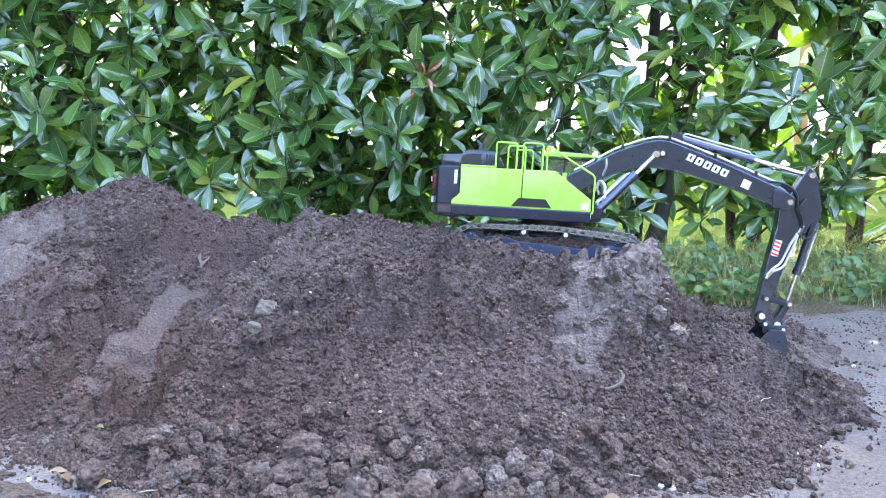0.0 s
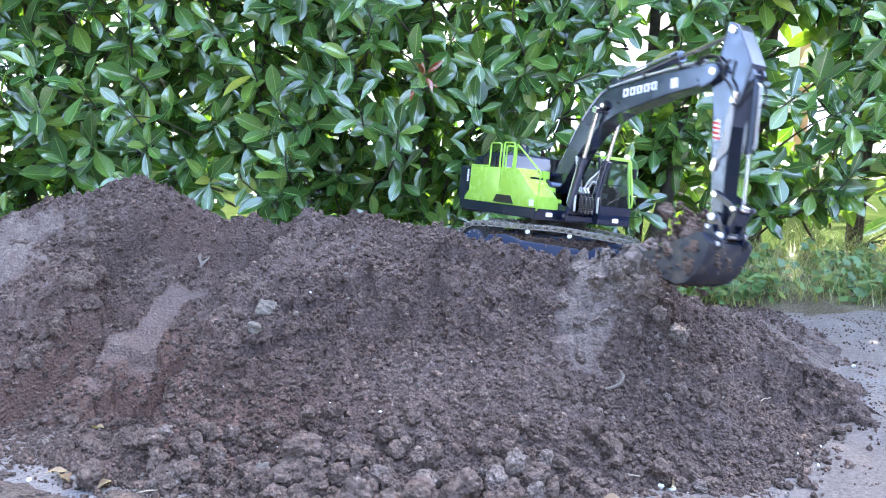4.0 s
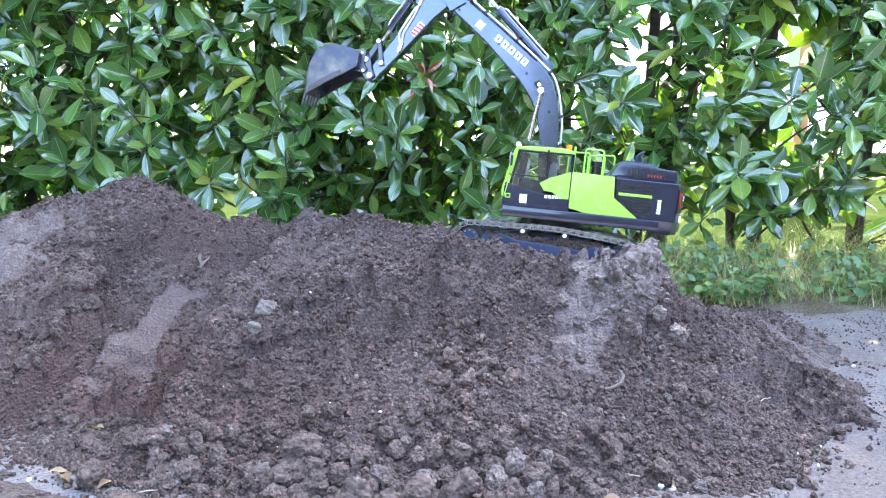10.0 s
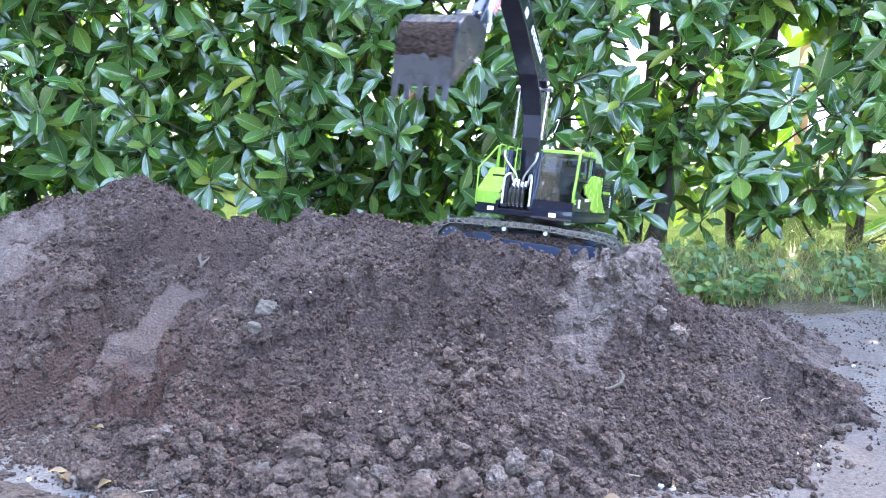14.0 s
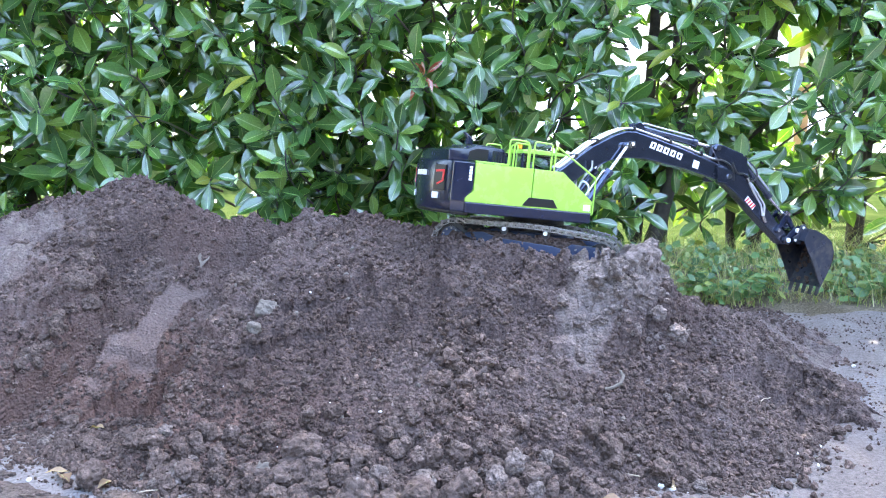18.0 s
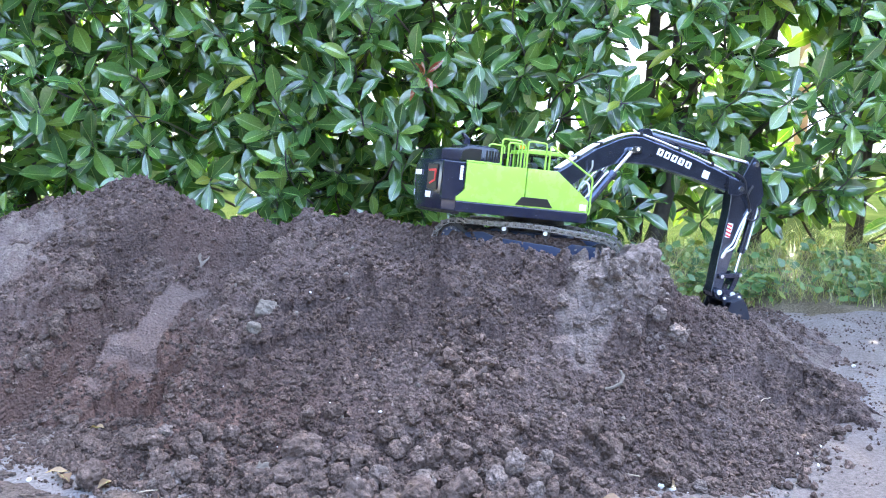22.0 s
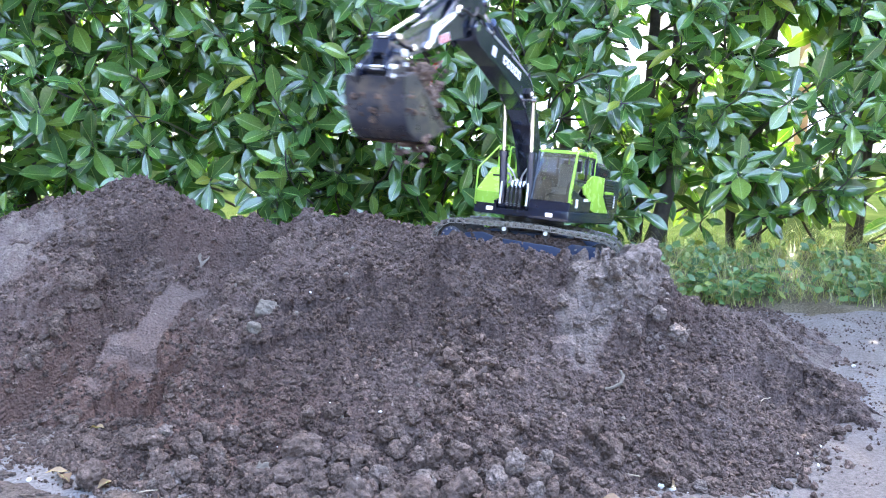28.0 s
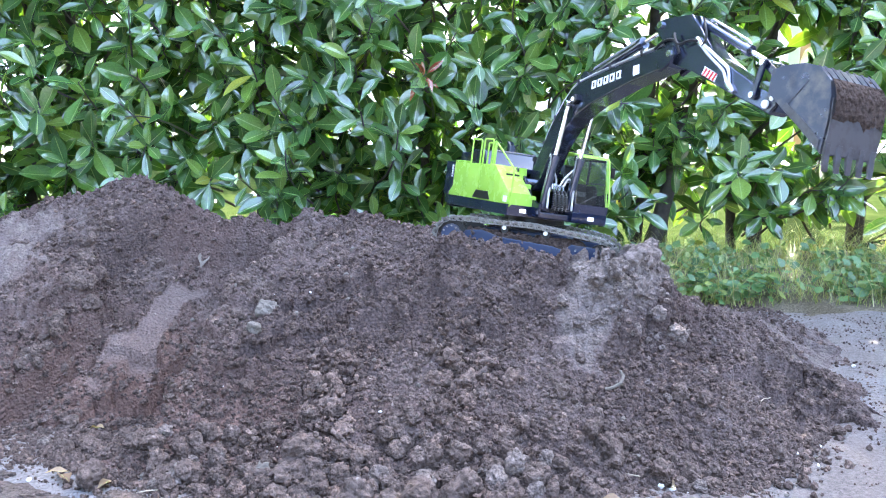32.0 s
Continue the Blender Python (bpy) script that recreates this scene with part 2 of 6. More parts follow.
def pile_form(x, y):
    """The large form of the heap."""
    yc, zc = np.interp(x, CREST_X, CREST_Y), np.interp(x, CREST_X, CREST_Z)
    yt = np.interp(x, TOE_X, TOE_Y)
    s = (y - yt) / (yc - yt)
    front = zc * np.where(s < 0, s * 0.9, 0.93 * s + 0.07 * s * s)
    back = zc - (y - yc) * 0.62
    h = np.where(zc > 0, np.minimum(front, back), -0.06)
    # the shelf on which the machine stands
    q = math.radians(MACHINE["yaw"])
    dx, dy = x - MACHINE["x"] + 0.02, y - MACHINE["y"]
    u, v = dx * math.cos(q) + dy * math.sin(q), -dx * math.sin(q) + dy * math.cos(q)
    shelf = MACHINE["z"] - 0.066 - u * math.tan(math.radians(MACHINE["pitch"])) - v * math.tan(math.radians(6.55))
    edge = np.maximum(np.maximum(np.abs(u + 0.02) - 0.235, np.abs(v + 0.01) - 0.145), 0)
    h = np.maximum(h, shelf - edge * np.where(u > 0.2, 1.5, 0.8))
    inside = (u > -0.2) & (u < 0.24) & (np.abs(v) < 0.128)
    h = np.where(inside, np.minimum(h, shelf), h)
    return h + scoops(x, y)


# the old ramp down the heap, given as x over y: its rim, the smooth strip, the wheel groove and the far ridge
RAMP_Y = [1.1, 1.2, 1.3, 1.4, 1.47, 1.57, 1.63, 1.68, 1.75]
RIM_X = [-0.86, -0.83, -0.775, -0.72, -0.7, -0.7, -0.69, -0.67, -0.61]
STRIP_X = [-0.79, -0.76, -0.715, -0.675, -0.65, -0.615, -0.595, -0.58, -0.56]
GROOVE_X = [-0.57, -0.54, -0.505, -0.47, -0.46, -0.447, -0.435, -0.42, -0.4]
RIDGE_X = [-0.5, -0.488, -0.463, -0.432, -0.42, -0.4, -0.37, -0.34, -0.3]


def scoops(x, y):
    """Cuts and banks in the heap: the old ramp, the broken ledge beside the machine and the bite behind it."""
    rim, strip = np.interp(y, RAMP_Y, RIM_X), np.interp(y, RAMP_Y, STRIP_X)
    groove, ridge = np.interp(y, RAMP_Y, GROOVE_X), np.interp(y, RAMP_Y, RIDGE_X)
    rim = rim + 0.05 * fbm(y * 9, y * 0 + 2.2, 3, 52) + 0.02 * fbm(x * 30, y * 30, 2, 57)
    on = sstep(1.18, 1.36, y) * (1 - sstep(1.7, 1.78, y))
    d = 0.056 * sstep(rim, rim + 0.024, x) + 0.02 * sstep(rim + 0.03, strip - 0.012, x) - 0.013 * sstep(strip - 0.014, strip + 0.004, x)
    edge = strip + 0.074 + 0.04 * sstep(1.6, 1.42, y) + 0.03 * fbm(x * 18, y * 18, 3, 58)
    d = d + 0.009 * sstep(edge, edge + 0.008, x) + 0.016 * sstep(edge + 0.01, groove, x)
    wall = groove + 0.3 * (ridge - groove)
    d = d - 0.088 * sstep(wall, ridge + 0.012, x)
    banks = 0.018 * np.exp(-((x - rim + 0.025) / 0.03) ** 2) + 0.014 * np.exp(-((x - ridge - 0.02) / 0.03) ** 2)
    tread = np.sign(np.sin(2 * math.pi * (y + 0.35 * x) / 0.0175)) * np.exp(-((x - groove + 0.006) / 0.024) ** 4) * sstep(1.4, 1.46, y) * (1 - sstep(1.66, 1.7, y))
    out = on * (1.2 * banks - 1.4 * d) + 0.0042 * tread * sstep(-0.25, 0.1, fbm(x * 13, y * 13, 2, 66))
    # the hollow under the peak
    out = out - 0.02 * blob(x, y, -0.56, 1.7, 0.06, 0.05)
    # the front bulges between the ramp and the machine
    out = out + 0.016 * blob(x, y, -0.12, 1.36, 0.24, 0.17)
    # the ledge: a slab of packed soil with a steep front, and the hollow bite beside it
    wob = 0.035 * fbm(x * 15, y * 15, 4, 73)
    slab = sstep(0.215, 0.245, x + wob) * (1 - sstep(0.392, 0.402, x + 0.5 * wob)) * sstep(1.355, 1.385, y + wob) * (1 - sstep(1.45, 1.48, y))
    low = sstep(0.18, 0.21, x + wob) * (1 - sstep(0.31, 0.335, x + wob)) * sstep(1.29, 1.31, y + wob) * (1 - sstep(1.37, 1.4, y))
    bite = sstep(0.396, 0.416, x + 0.5 * wob) * (1 - sstep(0.46, 0.56, x)) * sstep(1.27, 1.4, y) * (1 - sstep(1.49, 1.52, y))
    return out + 0.026 * slab + 0.014 * low - 0.075 * bite


def ramp_patch(x, y):
    """The trodden smooth strip of the old ramp."""
    strip = np.interp(y, RAMP_Y, STRIP_X)
    edge = strip + 0.074 + 0.03 * sstep(1.6, 1.42, y)
    wob = 0.016 * fbm(x * 16, y * 16, 4, 29)
    return sstep(strip - 0.002, strip + 0.008, x + wob) * (1 - sstep(edge - 0.004, edge + 0.006, x + wob)) * sstep(1.43, 1.46, y + wob) * (1 - sstep(1.66, 1.7, y + wob))


def soil_height(x, y):
    wx, wy = 0.045 * fbm(x * 7, y * 7, 3, 71), 0.045 * fbm(x * 7, y * 7, 3, 83)
    h = pile_form(x + wx, y + wy)
    body = sstep(-0.01, 0.06, h)
    rough = 0.02 * fbm(x * 5, y * 5, 4, 3) + 0.015 * fbm(x * 16, y * 16, 4, 11)
    # crumbs gather in some places and leave others fine
    coarse = sstep(-0.12, 0.22, fbm(x * 3.4, y * 3.4, 3, 17))
    low = 1 - sstep(0.1, 0.24, h)
    crumbs = (0.006 * lumps(x, y, 0.04, 21) * (0.25 + 0.75 * low) * coarse + 0.009 * lumps(x + 0.3, y, 0.022, 33) * (0.3 + 0.7 * coarse)
              + 0.0075 * lumps(x, y + 0.7, 0.0125, 35) + 0.013 * np.abs(fbm(x * 28, y * 28, 4, 44, 0.55)) + 0.004 * vnoise(x * 150, y * 150, 5) - 0.005)
    ledge = np.clip(blob(x, y, 0.31, 1.4, 0.09, 0.09), 0, 1)
    cracks = np.abs(fbm(x * 13, y * 13, 3, 64))
    crumbs = crumbs * (1 - 0.7 * ledge) + ledge * (0.012 * sstep(0.0, 0.06, cracks) + 0.005 * lumps(x, y, 0.024, 62) - 0.01)
    flat_ = ramp_patch(x, y)
    crack = 1 - sstep(0.0, 0.02, np.abs(fbm(x * 20, y * 20, 3, 68)))
    crumbs = crumbs * (1 - 0.88 * flat_) + flat_ * (0.005 - 0.003 * crack)
    return h + body * rough * (1 - 0.6 * flat_) + (0.3 + 0.7 * body) * crumbs


def top_at(x, y):
    return float(soil_height(np.array([x], float), np.array([y], float))[0])


def grid_mesh(name, xs, ys, height, mat, keep=None):
    X, Y = np.meshgrid(xs, ys)
    Z = height(X, Y)
    n, m = len(xs), len(ys)
    idx = np.arange(n * m).reshape(m, n)
    quads = np.stack([idx[:-1, :-1], idx[:-1, 1:], idx[1:, 1:], idx[1:, :-1]], -1).reshape(-1, 4)
    if keep is not None:
        quads = quads[keep(Z).ravel()[quads].any(1)]
    me = bpy.data.meshes.new(name)
    me.vertices.add(n * m)
    me.vertices.foreach_set("co", np.stack([X, Y, Z], -1).ravel().astype(np.float32))
    me.loops.add(quads.size)
    me.loops.foreach_set("vertex_index", quads.ravel().astype(np.int32))
    me.polygons.add(len(quads))
    me.polygons.foreach_set("loop_start", np.arange(0, quads.size, 4, dtype=np.int32))
    me.update(calc_edges=True)
    me.validate()
    me.materials.append(mat)
    me.shade_smooth()
    return new(name, me)


def blob(x, y, cx, cy, rx, ry):
    return np.exp(-((x - cx) / rx) ** 2 - ((y - cy) / ry) ** 2)


def crust_patch(x, y):
    """Where the soil is pale and dry: the broken ledge by the machine, the old ramp, the far shoulder."""
    m = 2.2 * blob(x, y, 0.32, 1.425, 0.075, 0.055) + 1.3 * blob(x, y, 0.24, 1.34, 0.04, 0.06) + 0.75 * blob(x, y, -0.92, 1.66, 0.16, 0.12) + 0.6 * blob(x, y, 0.86, 1.7, 0.16, 0.25)
    broken = np.clip(1.7 * (m - 0.36 + 0.7 * fbm(x * 15, y * 15, 5, 91, 0.65)), 0, 1)
    return np.maximum(broken, 0.36 * ramp_patch(x, y) * (1 + 0.5 * fbm(x * 11, y * 11, 3, 19)))


def rust_patch(x, y):
    """Where the soil is redder, freshly dug subsoil: along the ramp and the heap's foot on that side."""
    m = 1.1 * blob(x, y, -0.62, 1.36, 0.22, 0.24) + 0.55 * blob(x, y, -0.3, 1.2, 0.3, 0.12) + 0.4 * blob(x, y, -0.56, 1.72, 0.1, 0.06)
    return np.clip(1.1 * (m - 0.12 + 0.5 * fbm(x * 6, y * 6, 4, 95)), 0, 1)


def uneven(*runs):
    """Grid lines: runs of (start, end, step)."""
    return np.concatenate([np.arange(*r) for r in runs])


pile = grid_mesh("soil_mound", uneven((-1.75, -1.15, 0.008), (-1.15, 1.1, 0.0027), (1.1, 1.25, 0.006)), uneven((0.96, 1.86, 0.0027), (1.86, 2.2, 0.007)), soil_height, SOIL, lambda z: z > -0.004)
_co = np.zeros(len(pile.data.vertices) * 3, np.float32)
pile.data.vertices.foreach_get("co", _co)
_co = _co.reshape(-1, 3)
for _name, _where in (("crust", crust_patch), ("rust", rust_patch)):
    pile.data.attributes.new(_name, "FLOAT", "POINT").data.foreach_set("value", _where(_co[:, 0], _co[:, 1]).astype(np.float32))
tagged(pile, "broad mound of loose dark brown crumbly soil on the asphalt", "soil mound")


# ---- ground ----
# dark material of the unseen panels that hold back low sky light
BLOCKER = material("dark_blocker", (0.02, 0.022, 0.02), 0.9)
base(BLOCKER, ramp(BLOCKER, noise_tex(BLOCKER, 2, 5), [(0.3, (0.014, 0.016, 0.014)), (0.7, (0.026, 0.028, 0.024))]))
def flat(name, x0, x1, y0, y1, z, mat, thick=0.05):
    return part(name, box(x0, x1, y0, y1, z - thick, z), mat)


ground = flat("ground", -400, 400, -400, 400, -0.012, LAWN, 0.3)
tagged(ground, "bright green mown lawn behind the hedge", "ground", kind="structure")
road = grid_mesh("road", uneven((-6, -1.3, 0.05), (-1.3, 1.8, 0.008), (1.8, 6.01, 0.05)), uneven((-3, 0.9, 0.05), (0.9, 2.2, 0.008)),
                 lambda x, y: 0.006 * fbm(x * 6, y * 6, 4, 41) + 0.001 * vnoise(x * 60, y * 60) - 0.0005 + 0.03 * np.minimum(0, 2.12 + 0.05 * fbm(x * 5, y * 0, 3, 8) - y), ASPHALT)


def strewn(x, y):
    """How thickly loose soil covers the asphalt, thinning out away from the heap."""
    away = np.where(x < 0.5, np.interp(x, TOE_X, TOE_Y) - y, np.maximum(np.interp(x, TOE_X, TOE_Y) - y, 0.8 * (x - 0.8 + 0.4 * np.abs(y - 1.75))))
    return np.clip(0.95 + 0.3 * sstep(0.4, 0.7, x) - away / (0.07 + 0.3 * sstep(0.2, 0.7, x)) * 0.6 + 0.9 * fbm(x * 8, y * 8, 5, 31, 0.6), 0, 1) * (y > 0.8)


_co = np.zeros(len(road.data.vertices) * 3, np.float32)
road.data.vertices.foreach_get("co", _co)
_co = _co.reshape(-1, 3)
road.data.attributes.new("strewn", "FLOAT", "POINT").data.foreach_set("value", strewn(_co[:, 0], _co[:, 1]).astype(np.float32))
tagged(road, "grey worn asphalt strewn with soil crumbs", "road", kind="structure")
verge = grid_mesh("verge", np.linspace(-4, 4, 320), np.linspace(2.08, 3.02, 90),
                  lambda x, y: 0.05 * sstep(2.1, 2.5, y) + 0.02 * fbm(x * 5, y * 5, 4, 55) - 0.008 * (1 - sstep(2.08, 2.16, y)) - 0.09 * sstep(2.8, 3.0, y), EARTH)
tagged(verge, "earth strip with grass and weeds under the hedge", "verge", kind="structure")

# unseen panels added round the yard; heights set to darken reflections in paint and glass
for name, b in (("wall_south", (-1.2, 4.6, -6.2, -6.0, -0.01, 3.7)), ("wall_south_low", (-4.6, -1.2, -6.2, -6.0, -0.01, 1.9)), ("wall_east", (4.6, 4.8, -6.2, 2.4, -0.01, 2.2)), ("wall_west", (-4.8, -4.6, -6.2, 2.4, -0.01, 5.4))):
    tagged(part(name, box(*b), BLOCKER), "unseen dark panel added to block low sky light and reflections", "wall", kind="structure")


# ---- the model excavator ----
YB = -0.0085                      # the boom's middle line
FOOT = (0.0165, 0.0906)           # boom foot pin on the deck, x and z
BOOM_LEN, STICK_LEN = 0.4362, 0.2283
BOOM_CYL_FOOT, BOOM_CYL_EYE = (0.084, 0.043), (0.1743, 0.0755)
ARM_CYL_FOOT, ARM_CYL_EYE = (0.215, 0.113), (-0.0597, 0.0309)
BUCKET_CYL_FOOT, ROCKER_PIN = (0.018, 0.060), (0.1933, 0.0016)
ROCKER, LINK, EAR = 0.045, 0.046, 0.034

excavator = thing("excavator", "lime green and blue-black model excavator on tracks standing on soil", "excavator")


def track_path(n):
    """Points and headings round one track, in x and z."""
    xs, xi, r, zc = -0.145, 0.150, 0.0335, -0.0285
    sag = 0.004
    straight, arc = xi - xs, math.pi * r
    total = 2 * straight + 2 * arc
    out = []
    for k in range(n):
        s = k * total / n
        if s < straight:
            t = s / straight
            out.append((xs + s, zc + r + 0.003 * math.sin(math.pi * t) - 0.4 * sag * math.sin(2 * math.pi * t) ** 2, -0.053 * math.cos(math.pi * t)))
        elif s < straight + arc:
            a = (s - straight) / r
            out.append((xi + r * math.sin(a), zc + r * math.cos(a), a))
        elif s < 2 * straight + arc:
            out.append((xi - (s - straight - arc), zc - r, math.pi))
        else:
            a = (s - 2 * straight - arc) / r + math.pi
            out.append((xs + r * math.sin(a), zc + r * math.cos(a), a))
    return [(x, z - 0.013 * max(0.0, (x - 0.02) / 0.16) ** 2 - 0.006 * max(0.0, (-0.09 - x) / 0.09) ** 2, a + 0.1 * max(0.0, min(1.0, x / 0.16)) * math.cos(a)) for x, z, a in out]


def track_shoe_mesh():
    """One shoe: a ribbed plate between two open link ends that show as a ladder from the side."""
    bm = box(-0.0062, 0.0062, -0.0165, 0.0165, -0.0005, 0.0018, 0.0005)
    box(-0.0066, -0.0044, -0.0205, 0.0205, 0.0018, 0.0052, 0, bm)
    box(0.001, 0.0022, -0.0165, 0.0165, 0.0018, 0.0034, 0, bm)
    for side in (-1, 1):
        a, b = sorted((side * 0.0165, side * 0.0212))
        box(-0.0066, 0.0068, a, b, 0.0018, 0.0040, 0.0004, bm)
        box(-0.0066, 0.0068, a, b, -0.0058, -0.0040, 0.0004, bm)
        box(-0.0070, -0.0046, a, b, -0.0044, 0.0022, 0, bm)
        rod((0.0062, a, -0.0012), (0.0062, b, -0.0012), 0.0022, 8, bm)
    return mesh_from("track_shoe", bm, STEEL)


def build_undercarriage():
    centre = part("centre_frame", box(-0.075, 0.08, -0.072, 0.072, -0.045, -0.006, 0.006), FRAME_BLUE, excavator)
    part("slew_ring", rod((0, 0, -0.006), (0, 0, 0.021), 0.062, 40, rod((0, 0, 0.004), (0, 0, 0.012), 0.068, 40)), BLACK, excavator)
    shoe = track_shoe_mesh()
    for side in (-1, 1):
        y = 0.097 * side
        outline = [(-0.135, -0.043), (-0.118, -0.018), (-0.085, -0.013), (-0.05, -0.022), (0.055, -0.026), (0.075, -0.03), (0.092, -0.018), (0.142, -0.019), (0.148, -0.026), (0.148, -0.056), (0.12, -0.058), (-0.12, -0.056)]
        beam = part("track_frame", prism(outline, y - 0.012, y + 0.013, 0.002), FRAME_BLUE, excavator, "dark blue side frame caked with soil")
        o = y + 0.0155 * side
        bolts = [(0.1, -0.028), (0.118, -0.024), (0.136, -0.028), (0.1, -0.045), (0.118, -0.05), (0.136, -0.045)]
        for bx, bz in bolts:
            part("bolt", rod((bx, o - 0.004 * side, bz), (bx, o, bz), 0.0022, 8), STEEL, beam)
        caked = bmesh.new()
        for k in range(110):
            x = -0.115 + 0.235 * random.random()
            bmesh.ops.create_icosphere(caked, subdivisions=1, radius=random.uniform(0.003, 0.0075),
                                       matrix=pose(x, y + random.uniform(-0.01, 0.011), random.uniform(-0.03, -0.012), *(random.uniform(0, 90) for _ in range(3))))
        for v in caked.verts:
            v.co += Vector([random.uniform(-0.0015, 0.0015) for _ in range(3)])
        fill = [(-0.118 + 0.0175 * i, -0.006 - 0.012 * random.random() - (0.008 if i in (0, 14) else 0)) for i in range(15)]
        prism(fill + [(0.13, -0.035), (-0.12, -0.035)], y - 0.010, y + 0.0105, 0.0015, caked)
        part("caked_soil", caked, CLOD, beam, "dried brown soil packed in the frame")
        for kx in (-0.0411, 0.0399):
            roller = part("carrier_roller", rod((kx, y - 0.012, -0.006), (kx, y + 0.012, -0.006), 0.0075, 16), BLACK, excavator)
            part("hub_cap", rod((kx, y + 0.006 * side, -0.003), (kx, y + 0.0185 * side, -0.003), 0.0042, 14, None), WHITE, roller, "bright metal hub cap")
        for i in range(7):
            rx = -0.1 + 0.2 * i / 6
            part("track_roller", rod((rx, y - 0.014, -0.051), (rx, y + 0.014, -0.051), 0.0088, 14), BLACK, excavator)
        sp = part("sprocket", rod((-0.145, y - 0.006, -0.0285), (-0.145, y + 0.006, -0.0285), 0.028, 28), BLACK, excavator)
        for i in range(16):
            a = 2 * math.pi * i / 16
            part("tooth", box(-0.0028, 0.0028, -0.005, 0.005, 0.026, 0.033, 0.0006), BLACK, sp).matrix_basis = Matrix.Translation((-0.145, y, -0.0285)) @ pose(0, 0, 0, 0, math.degrees(a), 0)
        part("motor_cover", rod((-0.145, y, -0.0285), (-0.145, y + 0.019 * side, -0.0285), 0.019, 24), FRAME_BLUE, sp)
        for i in range(10):
            a = 2 * math.pi * i / 10
            bx, bz = -0.145 + 0.0155 * math.sin(a), -0.0285 + 0.0155 * math.cos(a)
            part("bolt", rod((bx, y + 0.018 * side, bz), (bx, y + 0.021 * side, bz), 0.0018, 8), STEEL, sp)
        part("idler", rod((0.150, y - 0.009, -0.037), (0.150, y + 0.009, -0.037), 0.0275, 28), BLACK, excavator)
        chain = new("track")
        chain.parent = excavator
        tagged(chain, "steel crawler track with soil between its shoes")
        for x, z, a in track_path(52):
            s = new("track_shoe", shoe)
            s.parent = chain
            s.matrix_basis = pose(x, y, z, 0, math.degrees(a), 0)


build_undercarriage()

W = 0.1058
superstructure = part("superstructure", prism([(-0.2, 0.0225), (0.069, 0.0225), (0.069, 0.0435), (-0.2, 0.0435)], -W - 0.001, 0.02, 0.0025), NAVY, excavator, "blue-black deck of the turning upper carriage")
S = superstructure


def arc_points(x, half, bulge, n=12):
    """The rounded rear of the counterweight, in x and y."""
    return [(x - bulge * math.cos(math.pi / 2 * t), half * t) for t in (2 * k / n - 1 for k in range(n + 1))]


def plan_prism(pts, z0, z1, bevel=0.0):
    """A body with an outline in x and y, from z0 to z1."""
    bm = bmesh.new()
    a = [bm.verts.new((x, y, z0)) for x, y in pts]
    b = [bm.verts.new((x, y, z1)) for x, y in pts]
    k = len(pts)
    faces = [bm.faces.new(a[::-1]), bm.faces.new(b)] + [bm.faces.new((a[i], a[(i + 1) % k], b[(i + 1) % k], b[i])) for i in range(k)]
    bmesh.ops.recalc_face_normals(bm, faces=faces)
    if bevel:
        bmesh.ops.bevel(bm, geom=list({e for f in faces[:2] for e in f.edges}), offset=bevel, segments=2, affect="EDGES", profile=0.6)
    return bm


